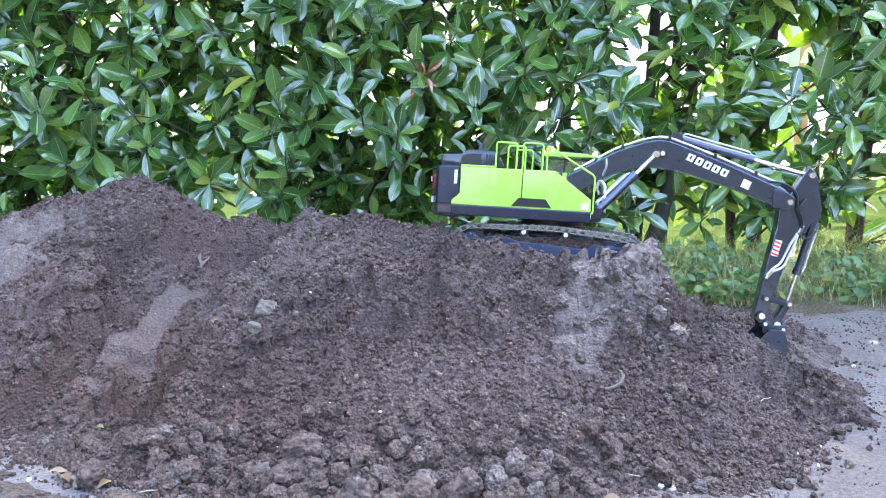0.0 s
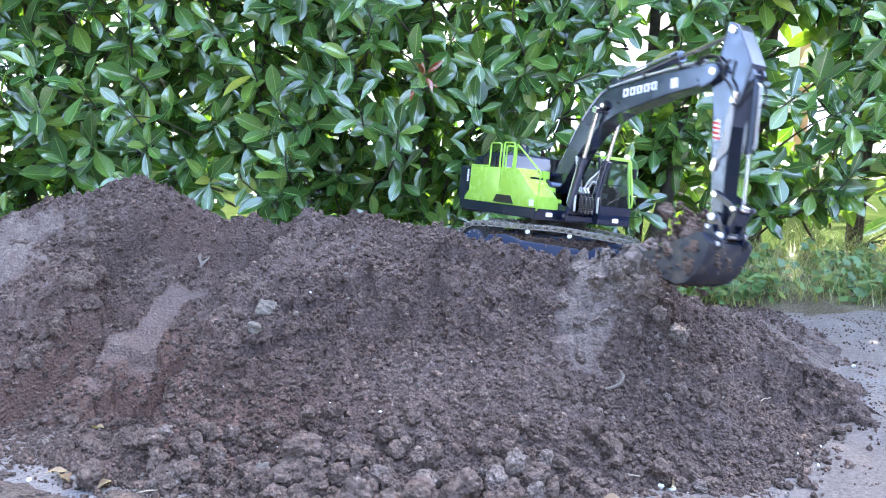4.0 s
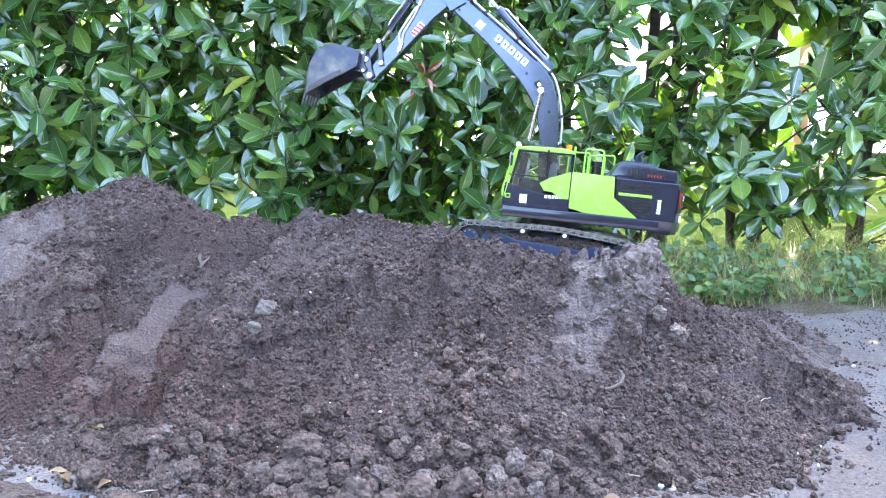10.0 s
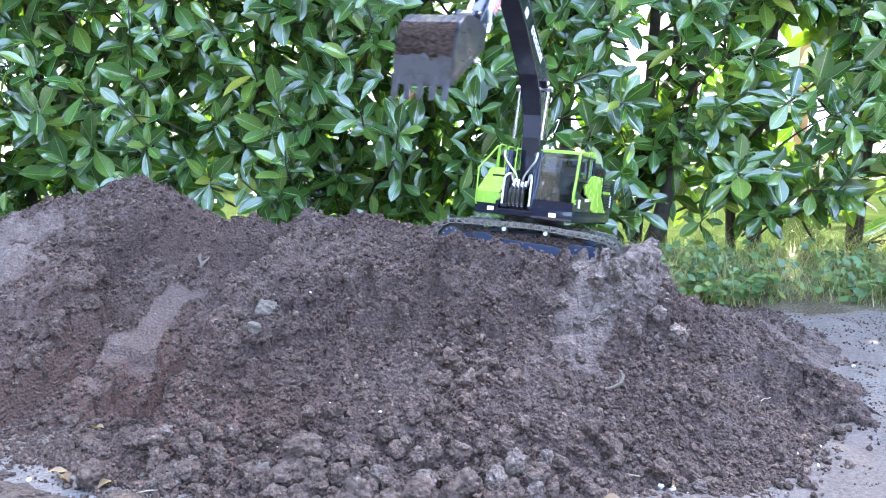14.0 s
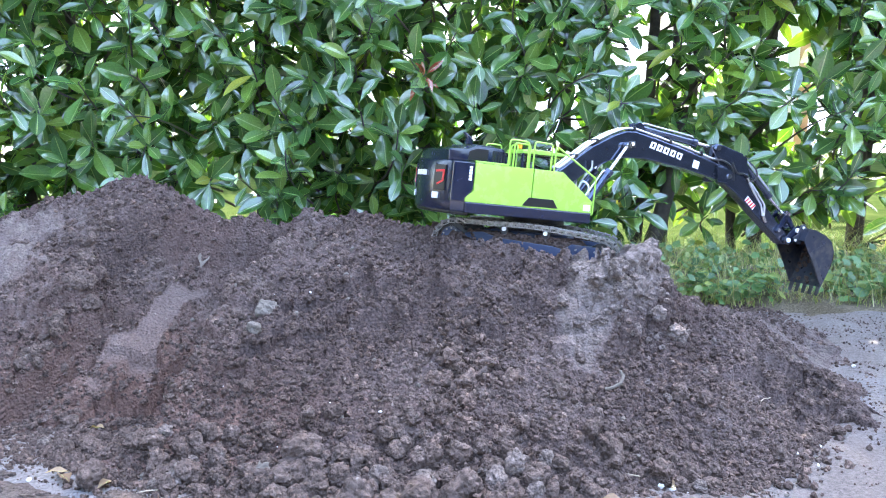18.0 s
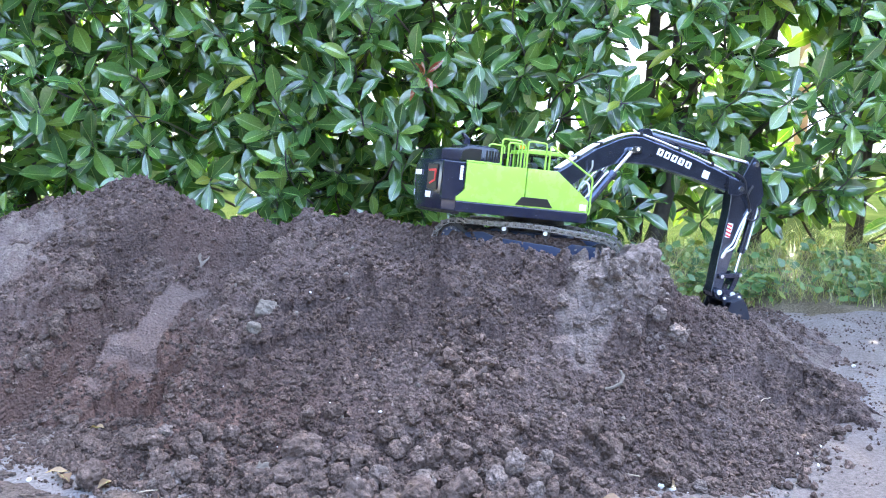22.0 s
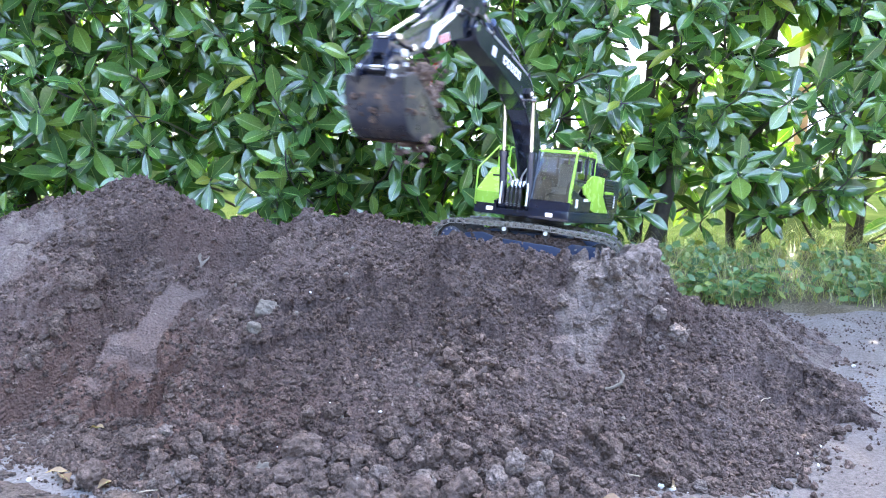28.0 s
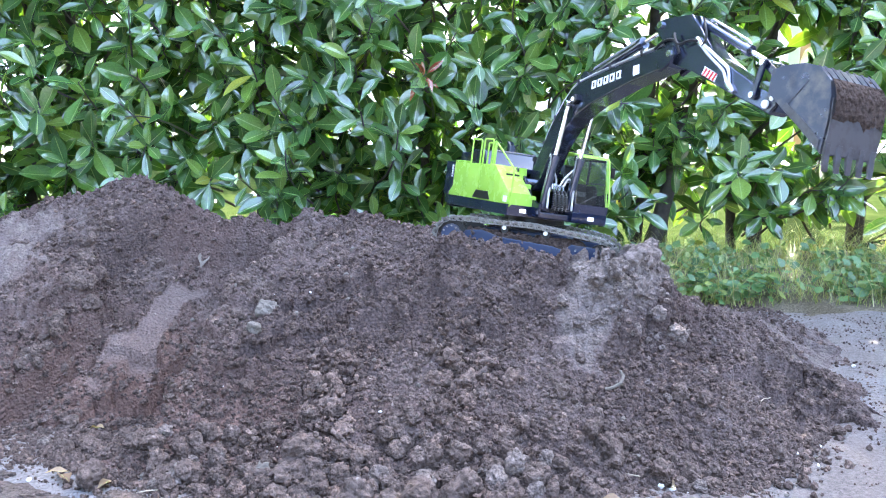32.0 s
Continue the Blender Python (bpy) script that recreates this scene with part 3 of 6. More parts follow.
def build_superstructure():
    w = W
    smooth(part("left_deck", box(-0.2, 0.099, 0.024, w + 0.001, 0.0225, 0.0435, 0.0025), NAVY, S))
    # counterweight with a rounded back and lamps
    cw = part("counterweight", plan_prism([(-0.188, w), (-0.188, -w)] + arc_points(-0.226, w - 0.004, 0.026), 0.0235, 0.1175, 0.005), NAVY, S, "heavy rounded blue-black counterweight")
    smooth(cw, 35)
    part("weight_skirt", plan_prism([(-0.19, w - 0.002), (-0.19, -w + 0.002)] + arc_points(-0.223, w - 0.008, 0.024), 0.018, 0.026, 0.003), BLACK, cw)
    for sgn in (-1, 1):
        part("rear_panel", box(-0.0014, 0.0014, -0.017, 0.017, -0.024, 0.024, 0.0012), BLACK, cw, "black lamp recess").matrix_basis = pose(-0.2392, sgn * 0.069, 0.084, 0, 0, -sgn * 19.4)
        hook = [(-0.011, 0.0135), (0.012, 0.0155), (0.0145, 0.012), (0.0125, -0.007), (-0.005, -0.0145), (-0.0065, -0.0115), (0.0085, -0.005), (0.0095, 0.011), (-0.0105, 0.0095)]
        lamp = part("rear_lamp", prism([(-sgn * u, v) for u, v in hook], -0.0012, 0.0012), RED, cw, "red hook-shaped rear lamp")
        lamp.matrix_basis = pose(-0.2408, sgn * 0.0695, 0.084, 0, 0, -90 - sgn * 19.4)
    plate = part("sticker", box(-0.0008, 0.0008, -0.009, 0.009, -0.006, 0.006), WHITE, cw, "white square sticker with grey print")
    plate.matrix_basis = pose(-0.2435, -0.06, 0.05, 0, 0, 17)
    plate2 = part("sticker", box(-0.0008, 0.0008, -0.009, 0.009, -0.006, 0.006), WHITE, cw, "white square sticker with grey print")
    plate2.matrix_basis = pose(-0.2435, 0.06, 0.05, 0, 0, -17)
    for y in (-0.02, -0.006, 0.008, 0.02):
        part("white_letter_bar", box(-0.253, -0.2512, y - 0.005, y + 0.005, 0.086, 0.096, 0.0004), WHITE, cw)
    # right side: the green panel with its cut-out, and side vent
    for name, pts in (("rear_panel_right", [(-0.2, 0.0432), (-0.2, 0.0505), (-0.1845, 0.0655), (-0.1845, 0.117), (-0.065, 0.1175), (-0.065, 0.0432)]),
                      ("front_panel_right", [(-0.0635, 0.0432), (-0.0635, 0.1175), (-0.002, 0.118), (0.0685, 0.0665), (0.0692, 0.0432)])):
        smooth(part(name, prism(pts, -w - 0.0012, -w + 0.05, 0.0022), LIME, S, "glossy lime green side panel"), 30)
    part("vent_recess", prism([(-0.083, 0.0462), (-0.07, 0.0625), (-0.018, 0.0625), (-0.006, 0.0462)], -w - 0.0022, -w + 0.002, 0.0006), BLACK, S, "black trapezoid vent")
    part("sticker", box(0.05, 0.064, -w - 0.0022, -w, 0.047, 0.059), WHITE, S, "white square sticker with grey print")
    part("side_cover", prism([(-0.2285, 0.0432), (-0.2015, 0.0432), (-0.2015, 0.051), (-0.186, 0.0665), (-0.186, 0.1165), (-0.2285, 0.1165)], -w - 0.0005, -w + 0.03, 0.002), NAVY, S)
    for k in range(5):
        part("white_print_bar", box(-0.1965, -0.1905, -w - 0.0014, -w + 0.001, 0.083 + 0.0055 * k, 0.0875 + 0.0055 * k), WHITE, S)
    # left side behind the cab
    smooth(part("left_panel", prism([(-0.11, 0.118), (-0.028, 0.1195), (-0.028, 0.0505), (-0.058, 0.0432), (-0.16, 0.0432), (-0.112, 0.079)], w - 0.05, w + 0.0012, 0.0022), LIME, S, "glossy lime green side panel"), 30)
    part("left_rear_cover", prism([(-0.2285, 0.0432), (-0.162, 0.0432), (-0.1145, 0.079), (-0.1125, 0.1165), (-0.2285, 0.1165)], w - 0.05, w + 0.0006, 0.002), NAVY, S)
    part("grille_recess", prism([(-0.182, 0.052), (-0.158, 0.052), (-0.122, 0.08), (-0.12, 0.109), (-0.182, 0.109)], w, w + 0.0014), BLACK, S)
    part("green_bar", box(-0.182, -0.119, w - 0.002, w + 0.0028, 0.084, 0.0895, 0.0008), LIME, S, "lime green trim bar")
    for k in range(9):
        z = 0.056 + 0.0058 * k
        if not 0.081 < z < 0.0905:
            part("grille_slat", box(-0.181 + 0.0, -0.122 - 0.9 * max(0, 0.08 - z), w, w + 0.0022, z, z + 0.0018), NAVY, S)
    for k in range(5):
        part("white_print_bar", box(-0.2, -0.193, w - 0.001, w + 0.0012, 0.056 + 0.0055 * k, 0.0605 + 0.0055 * k), WHITE, S)
    # bonnet, exhaust, top plates
    part("top_plate", box(-0.19, 0.012, -w + 0.045, 0.058, 0.108, 0.1165, 0.002), NAVY, S)
    hood = part("bonnet", prism([(-0.0985, 0.1165), (-0.104, 0.124), (-0.116, 0.1475), (-0.122, 0.15), (-0.176, 0.15), (-0.19, 0.143), (-0.222, 0.141), (-0.2275, 0.137), (-0.2275, 0.1165)], -0.074, 0.083, 0.003), NAVY, S, "blue-black raised engine bonnet")
    smooth(hood, 30)
    part("bonnet_lid", prism([(-0.124, 0.1495), (-0.127, 0.153), (-0.172, 0.153), (-0.176, 0.1495)], -0.05, 0.06, 0.001), NAVY, hood)
    for k in range(13):
        x = -0.206 + 0.0057 * k
        part("bonnet_slot", box(x, x + 0.003, 0.0818, 0.0838, 0.1225, 0.1385), BLACK, hood)
    part("cooler", box(-0.2, -0.17, 0.0824, 0.0833, 0.124, 0.129), RED, hood, "red cooler behind the slots")
    for k in range(5):
        x = -0.1395 + 0.0058 * k
        part("bonnet_slot", box(x, x + 0.0032, -0.0748, -0.0728, 0.1205, 0.1435), BLACK, hood)
    part("bonnet_window", prism([(-0.149, 0.1215), (-0.149, 0.1445), (-0.172, 0.1445), (-0.187, 0.1385), (-0.19, 0.1215)], -0.0752, -0.073, 0.0006), BLACK, hood, "dark smoked bonnet panel")
    part("exhaust", prism([(-0.166, 0.152), (-0.163, 0.166), (-0.17, 0.178), (-0.163, 0.177), (-0.152, 0.168), (-0.149, 0.152)], 0.005, 0.019, 0.003), NAVY, S, "dark curved exhaust pipe")
    part("air_intake", rod((-0.075, 0.035, 0.1165), (-0.075, 0.035, 0.14), 0.0085, 16, rod((-0.075, 0.035, 0.137), (-0.075, 0.035, 0.146), 0.0115, 16)), BLACK, S)
    part("green_trim", box(-0.185, -0.12, -w, -w + 0.006, 0.1175, 0.121, 0.001), LIME, S)
    # right front: box with steps
    part("tool_box", prism([(-0.003, 0.0435), (-0.003, 0.117), (0.02, 0.117), (0.022, 0.088), (0.045, 0.086), (0.046, 0.066), (0.0685, 0.064), (0.0685, 0.0435)], -w + 0.048, -0.044, 0.0015), LIME, S, "lime green step box")
    part("step_box_fill", prism([(-0.003, 0.0435), (-0.003, 0.1), (0.02, 0.1), (0.022, 0.084), (0.045, 0.082), (0.046, 0.062), (0.068, 0.06), (0.068, 0.0435)], -w + 0.001, -w + 0.05), LIME, S)
    for x, z in ((0.0225, 0.1), (0.046, 0.078)):
        part("step_slot", box(x - 0.001, x + 0.0016, -0.092, -0.062, z - 0.003, z + 0.003, 0.0006), BLACK, S)
    for y, x in ((0.0681, 0.0997), (-0.0715, 0.0695)):
        part("headlight", box(x - 0.002, x + 0.0018, y - 0.007, y + 0.007, 0.029, 0.037, 0.0012), LAMP, S, "small glowing white headlight")
    # handrails
    r = 0.0019
    rails = [
        [(-0.118, -w + 0.004, 0.117), (-0.118, -w + 0.004, 0.168), (-0.078, -w + 0.004, 0.167), (-0.078, -w + 0.004, 0.117)],
        [(-0.096, -w + 0.03, 0.117), (-0.096, -w + 0.03, 0.164), (-0.062, -w + 0.03, 0.163), (-0.062, -w + 0.03, 0.117)],
        [(-0.066, -w + 0.004, 0.117), (-0.066, -w + 0.004, 0.169), (-0.028, -w + 0.004, 0.168), (-0.028, -w + 0.004, 0.117)],
        [(-0.02, -w + 0.004, 0.117), (-0.02, -w + 0.004, 0.166), (0.073, -w + 0.002, 0.112), (0.073, -w + 0.002, 0.041), (0.064, -w + 0.002, 0.038)],
        [(-0.085, 0.09, 0.118), (-0.085, 0.09, 0.166), (-0.05, 0.09, 0.166), (-0.05, 0.09, 0.118)],
        [(-0.03, 0.052, 0.117), (-0.03, 0.052, 0.168), (-0.03, 0.082, 0.168), (-0.03, 0.082, 0.117)],
    ]
    for path in rails:
        smooth(part("handrail", tube(bent(path, 0.006), r, 8), LIME, S, "thin lime green handrail"), 60)
    for sy in (-1, 1):
        part("boom_bracket", prism([(-0.02, 0.0435), (-0.012, 0.098), (0.01, 0.108), (0.026, 0.1), (0.06, 0.06), (0.095, 0.05), (0.095, 0.0305), (0.02, 0.0305)], YB + sy * 0.0405 - 0.003, YB + sy * 0.0405 + 0.003, 0.001), NAVY, S)
    part("front_crossbeam", box(0.03, 0.09, YB - 0.04, YB + 0.04, 0.024, 0.036, 0.002), NAVY, S)
    # hoses before the boom foot
    for k, y in enumerate((-0.017, -0.0085, 0.0, 0.0085)):
        y += YB + 0.004
        part("hydraulic_hose", tube(bent([(0.088, y, 0.04), (0.103, y + 0.002, 0.05), (0.1, y, 0.075), (0.086, y, 0.082)], 0.012), 0.0026, 8), RUBBER, S, "coiled black hydraulic hose")
        part("hose_fitting", rod((0.088, y, 0.078), (0.082, y, 0.092), 0.0034, 10), CHROME, S)
        part("hose_coil", coil((0.1, y, 0.043), (0.0985, y, 0.075), 0.0036, 0.0009, 7), STEEL, S, "steel coil spring round the hose")
    for sy in (-1, 1):
        part("silver_pipe", tube(bent([(0.084, YB + sy * 0.004, 0.09), (0.088, YB + sy * 0.008, 0.104), (0.098, YB + sy * 0.033, 0.135), (0.096, YB + sy * 0.034, 0.15)], 0.01), 0.002, 8), PIPE, S, "thin bent silver pipe")
        part("silver_pipe", tube(bent([(0.1, YB + sy * 0.028, 0.045), (0.098, YB + sy * 0.028, 0.1), (0.086, YB + sy * 0.02, 0.108), (0.08, YB + sy * 0.014, 0.085)], 0.011), 0.0024, 8), PIPE, S)


def coil(p, q, r, thick, turns):
    p, q = Vector(p), Vector(q)
    n = turns * 8
    pts = []
    for i in range(n + 1):
        a = 2 * math.pi * i / 8
        c = p.lerp(q, i / n)
        pts.append(c + Vector((r * math.cos(a), r * math.sin(a), 0)))
    return tube(pts, thick, 5)


build_superstructure()


def build_cab():
    y0, y1 = 0.026, W + 0.0008
    side = [(-0.029, 0.0435), (-0.029, 0.157), (0.0, 0.1605), (0.06, 0.159), (0.079, 0.154), (0.0985, 0.072), (0.0985, 0.0435)]
    cab = part("cab", prism([(-0.029, 0.0435), (-0.029, 0.05), (0.0985, 0.05), (0.0985, 0.0435)], y0, y1, 0.001), NAVY, S, "operator cab with large windows")
    part("cab_roof", prism([(-0.031, 0.151), (-0.03, 0.1585), (-0.005, 0.1625), (0.055, 0.161), (0.08, 0.1575), (0.081, 0.153)], y0 - 0.001, y1 + 0.001, 0.0025), LIME, cab, "lime green cab roof")
    part("roof_hatch", box(-0.005, 0.045, y0 + 0.015, y1 - 0.015, 0.1615, 0.1645, 0.001), BLACK, cab)
    # door skin below the window, door green wedge
    part("lower_door", prism([(-0.029, 0.049), (-0.029, 0.07), (0.03, 0.073), (0.0975, 0.088), (0.0985, 0.049)], y1 - 0.003, y1 + 0.0004, 0.0008), NAVY, cab)
    part("green_wedge", prism([(-0.027, 0.066), (-0.027, 0.119), (0.012, 0.104), (0.031, 0.092), (0.021, 0.078), (0.006, 0.077), (-0.012, 0.066)], y1 - 0.002, y1 + 0.0016, 0.0008), LIME, cab, "lime green door flash")
    part("right_lower", prism([(-0.029, 0.049), (-0.029, 0.08), (0.09, 0.08), (0.0985, 0.049)], y0, y0 + 0.003, 0.0006), NAVY, cab)
    part("rear_wall", box(-0.0295, -0.027, y0, y1, 0.049, 0.11, 0.0006), NAVY, cab)
    part("front_sill", prism([(0.094, 0.0435), (0.0985, 0.0435), (0.0992, 0.06), (0.0945, 0.06)], y0, y1, 0.0006), NAVY, cab)
    # pillars
    posts = [((0.0965, y1 - 0.002, 0.06), (0.079, y1 - 0.002, 0.155), LIME), ((0.0965, y0 + 0.002, 0.06), (0.079, y0 + 0.002, 0.155), NAVY),
             ((-0.0275, y1 - 0.002, 0.05), (-0.0275, y1 - 0.002, 0.156), NAVY), ((-0.0275, y0 + 0.002, 0.05), (-0.0275, y0 + 0.002, 0.156), NAVY),
             ((0.018, y1 - 0.001, 0.1), (0.02, y1 - 0.001, 0.157), BLACK)]
    for p, q, mat in posts:
        part("pillar", rod(p, q, 0.0028, 8), mat, cab)
    part("front_green_edge", tube(bent([(0.0995, y1 - 0.001, 0.062), (0.1005, y1 - 0.001, 0.075), (0.083, y1 - 0.001, 0.152), (0.074, y1 - 0.001, 0.16)], 0.01), 0.0024, 8), LIME, cab)
    part("door_top_bar", rod((-0.027, y1 - 0.001, 0.152), (0.077, y1 - 0.001, 0.151), 0.0022, 8), BLACK, cab)
    part("door_rail", rod((0.02, y1 + 0.001, 0.104), (0.09, y1 + 0.001, 0.104), 0.0012, 6), BLACK, cab)
    # glass
    panes = [
        ("side_window", prism([(0.021, 0.1), (0.02, 0.152), (0.077, 0.151), (0.0945, 0.088), (0.05, 0.08)], y1 - 0.0022, y1 - 0.0012)),
        ("rear_side_window", prism([(-0.026, 0.12), (-0.026, 0.152), (0.017, 0.152), (0.016, 0.105)], y1 - 0.0022, y1 - 0.0012)),
        ("right_window", prism([(-0.026, 0.08), (-0.026, 0.152), (0.077, 0.151), (0.094, 0.08)], y0 + 0.001, y0 + 0.002)),
        ("rear_window", box(-0.0285, -0.0275, y0 + 0.003, y1 - 0.003, 0.11, 0.152)),
        ("windscreen", prism([(0.0963, 0.061), (0.0973, 0.061), (0.0798, 0.153), (0.0788, 0.153)], y0 + 0.003, y1 - 0.003)),
    ]
    for name, bm in panes:
        g = part(name, bm, SCREEN if name == "windscreen" else GLASS, cab, "clear cab window")
        g.visible_shadow = False
    part("wiper", tube([(0.0985, 0.045, 0.063), (0.0965, 0.06, 0.072), (0.095, 0.078, 0.08)], 0.0007, 6), BLACK, cab)
    seat = part("seat", prism([(0.0, 0.075), (0.0, 0.132), (0.008, 0.136), (0.014, 0.13), (0.018, 0.09), (0.05, 0.086), (0.05, 0.075)], 0.048, 0.084, 0.003), SEAT, cab, "grey operator seat")
    part("console", prism([(0.02, 0.06), (0.02, 0.095), (0.06, 0.1), (0.07, 0.09), (0.07, 0.06)], 0.034, 0.045, 0.002), BLACK, cab)
    part("console", prism([(0.02, 0.06), (0.02, 0.095), (0.06, 0.1), (0.07, 0.09), (0.07, 0.06)], 0.087, 0.097, 0.002), BLACK, cab)
    part("control_panel", box(0.074, 0.082, 0.04, 0.06, 0.085, 0.1, 0.001), BLACK, cab)
    part("seat_base", box(0.0, 0.05, 0.045, 0.088, 0.05, 0.076, 0.002), BLACK, cab)
    part("sticker", box(0.052, 0.066, y1, y1 + 0.001, 0.051, 0.068), WHITE, cab, "white square sticker with grey print")
    frame = part("door_badge", box(0.084, 0.094, y1, y1 + 0.0011, 0.058, 0.067), LIME, cab)
    part("badge_core", box(0.0865, 0.0915, y1 + 0.001, y1 + 0.0016, 0.0605, 0.0645), BLACK, frame)
    for k in range(5):
        part("white_letter_bar", box(-0.014 + 0.0068 * k, -0.0085 + 0.0068 * k, y1, y1 + 0.0012, 0.0655 - 0.0003 * k, 0.0715 - 0.0003 * k, 0.0003), WHITE, cab)
    beacon = part("beacon", rod((-0.018, 0.068, 0.162), (-0.018, 0.068, 0.172), 0.0055, 14), AMBER, cab, "amber warning beacon")
    for y in (0.034, 0.098):
        part("roof_lamp", rod((0.076, y, 0.163), (0.083, y, 0.162), 0.0045, 12), LAMP, cab)
    part("door_mirror", box(0.086, 0.09, y1 + 0.004, y1 + 0.012, 0.12, 0.14, 0.001), BLACK, cab)


build_cab()

boom = part("boom", prism([(-0.016, 0.004), (-0.008, 0.016), (0.03, 0.036), (0.098, 0.077), (0.15, 0.098), (0.178, 0.105), (0.2, 0.104), (0.251, 0.088), (0.32, 0.064), (0.412, 0.028), (0.43, 0.022), (0.437, 0.008), (0.432, -0.004), (0.418, -0.01), (0.324, 0.021), (0.222, 0.046), (0.172, 0.050), (0.134, 0.044), (0.091, 0.029), (0.03, -0.008), (0.0, -0.016), (-0.014, -0.01)], -0.0195, 0.0195, 0.0022), ARM, excavator, "glossy dark boom with white letter bars")
stick = part("stick", prism([(-0.075, 0.022), (-0.068, 0.036), (-0.055, 0.044), (0.002, 0.066), (0.03, 0.054), (0.09, 0.026), (0.15, 0.019), (0.19, 0.0145), (0.228, 0.0125), (0.239, 0.005), (0.239, -0.005), (0.23, -0.0125), (0.21, -0.0115), (0.141, -0.012), (0.05, -0.010), (0.01, -0.014), (-0.012, -0.012), (-0.016, 0.0)], -0.0155, 0.0155, 0.0018), ARM, excavator, "dark dipper stick with red and white warning stripes")


def pin(parent, x, z, half, r=0.0062, mat=None, name="pin"):
    return part(name, rod((x, -half, z), (x, half, z), r, 16), mat or CHROME, parent)


def build_boom():
    pin(boom, 0, 0, 0.034, 0.008)
    part("tip_fork", prism([(0.405, 0.024), (0.43, 0.018), (0.446, 0.008), (0.446, -0.008), (0.43, -0.014), (0.405, -0.012)], -0.0265, -0.0195, 0.001), ARM, boom)
    part("tip_fork", prism([(0.405, 0.024), (0.43, 0.018), (0.446, 0.008), (0.446, -0.008), (0.43, -0.014), (0.405, -0.012)], 0.0195, 0.0265, 0.001), ARM, boom)
    pin(boom, BOOM_LEN, 0, 0.029, 0.0055)
    part("cylinder_pin", rod((BOOM_CYL_EYE[0], -0.037, BOOM_CYL_EYE[1]), (BOOM_CYL_EYE[0], 0.037, BOOM_CYL_EYE[1]), 0.0055, 14), CHROME, boom)
    for sy in (-1, 1):
        part("cylinder_lug", prism([(0.198, 0.1), (0.205, 0.12), (0.215, 0.123), (0.224, 0.118), (0.235, 0.09)], sy * 0.011 - 0.002, sy * 0.011 + 0.002, 0.0006), ARM, boom)
        part("knee_lamp", box(0.182, 0.196, sy * 0.0235 - 0.004, sy * 0.0235 + 0.004, 0.07, 0.084, 0.0015), BLACK, boom)
        part("knee_lamp_lens", rod((0.187, sy * 0.0275, 0.078), (0.187, sy * 0.0295, 0.078), 0.0038, 12), LAMP, boom)
        for dz, y in ((0.0045, 0.0135), (0.0045, 0.0075)):
            top = [(0.02, 0.03), (0.098, 0.079), (0.15, 0.1), (0.18, 0.107), (0.2, 0.106), (0.251, 0.09), (0.32, 0.066), (0.4, 0.036), (0.418, 0.03)]
            path = [(x, sy * y, z + dz) for x, z in top]
            smooth(part("pipe", tube(bent(path, 0.012), 0.0024, 8), PIPE, boom, "silver hydraulic pipe along the boom"), 60)
        for x, z in ((0.06, 0.058), (0.11, 0.087), (0.2, 0.11), (0.29, 0.081), (0.37, 0.052)):
            part("pipe_clamp", box(x - 0.003, x + 0.003, sy * 0.0045, sy * 0.0175, z - 0.006, z + 0.0045, 0.001), BLACK, boom)
        part("sticker", prism([(0.342, 0.024), (0.357, 0.0185), (0.3625, 0.034), (0.3475, 0.0395)], sy * 0.0197 - 0.0004, sy * 0.0197 + 0.0004), WHITE, boom, "white sticker with dark print")
        for x, z in ((0.13, 0.07), (0.22, 0.066), (0.3, 0.044), (0.4, 0.006)):
            part("rivet", rod((x, sy * 0.019, z), (x, sy * 0.0208, z), 0.0024, 10), BLACK, boom)
        # the maker's mark as five plain white bars
        for k in range(5):
            x, z = 0.243 + 0.0165 * k, 0.0735 - 0.0062 * k
            lean = math.radians(-20)
            pts = [(x + u * math.cos(lean) - v * math.sin(lean), z + u * math.sin(lean) + v * math.cos(lean)) for u, v in ((-0.0074, -0.0072), (0.0062, -0.0072), (0.0074, 0.0072), (-0.0062, 0.0072))]
            part("white_letter_bar", prism(pts, sy * 0.0197 - 0.0004, sy * 0.0197 + 0.0005), WHITE, boom)
            hole = [(x + u * math.cos(lean) - v * math.sin(lean), z + u * math.sin(lean) + v * math.cos(lean)) for u, v in ((-0.0022, -0.0038), (0.0014, -0.0038), (0.0022, 0.0038), (-0.0014, 0.0038))]
            part("letter_gap", prism(hole, sy * 0.0202 - 0.0004, sy * 0.0202 + 0.0005), ARM, boom)
    # loose hoses over the stick joint
    for k, y in enumerate((-0.016, -0.009, 0.009, 0.016)):
        part("joint_hose", tube(bent([(0.4, y, 0.038), (0.425, y * 1.15, 0.036), (0.45, y * 1.3, 0.02), (0.452, y * 1.4, -0.01)], 0.02), 0.0022, 8), RUBBER, boom)


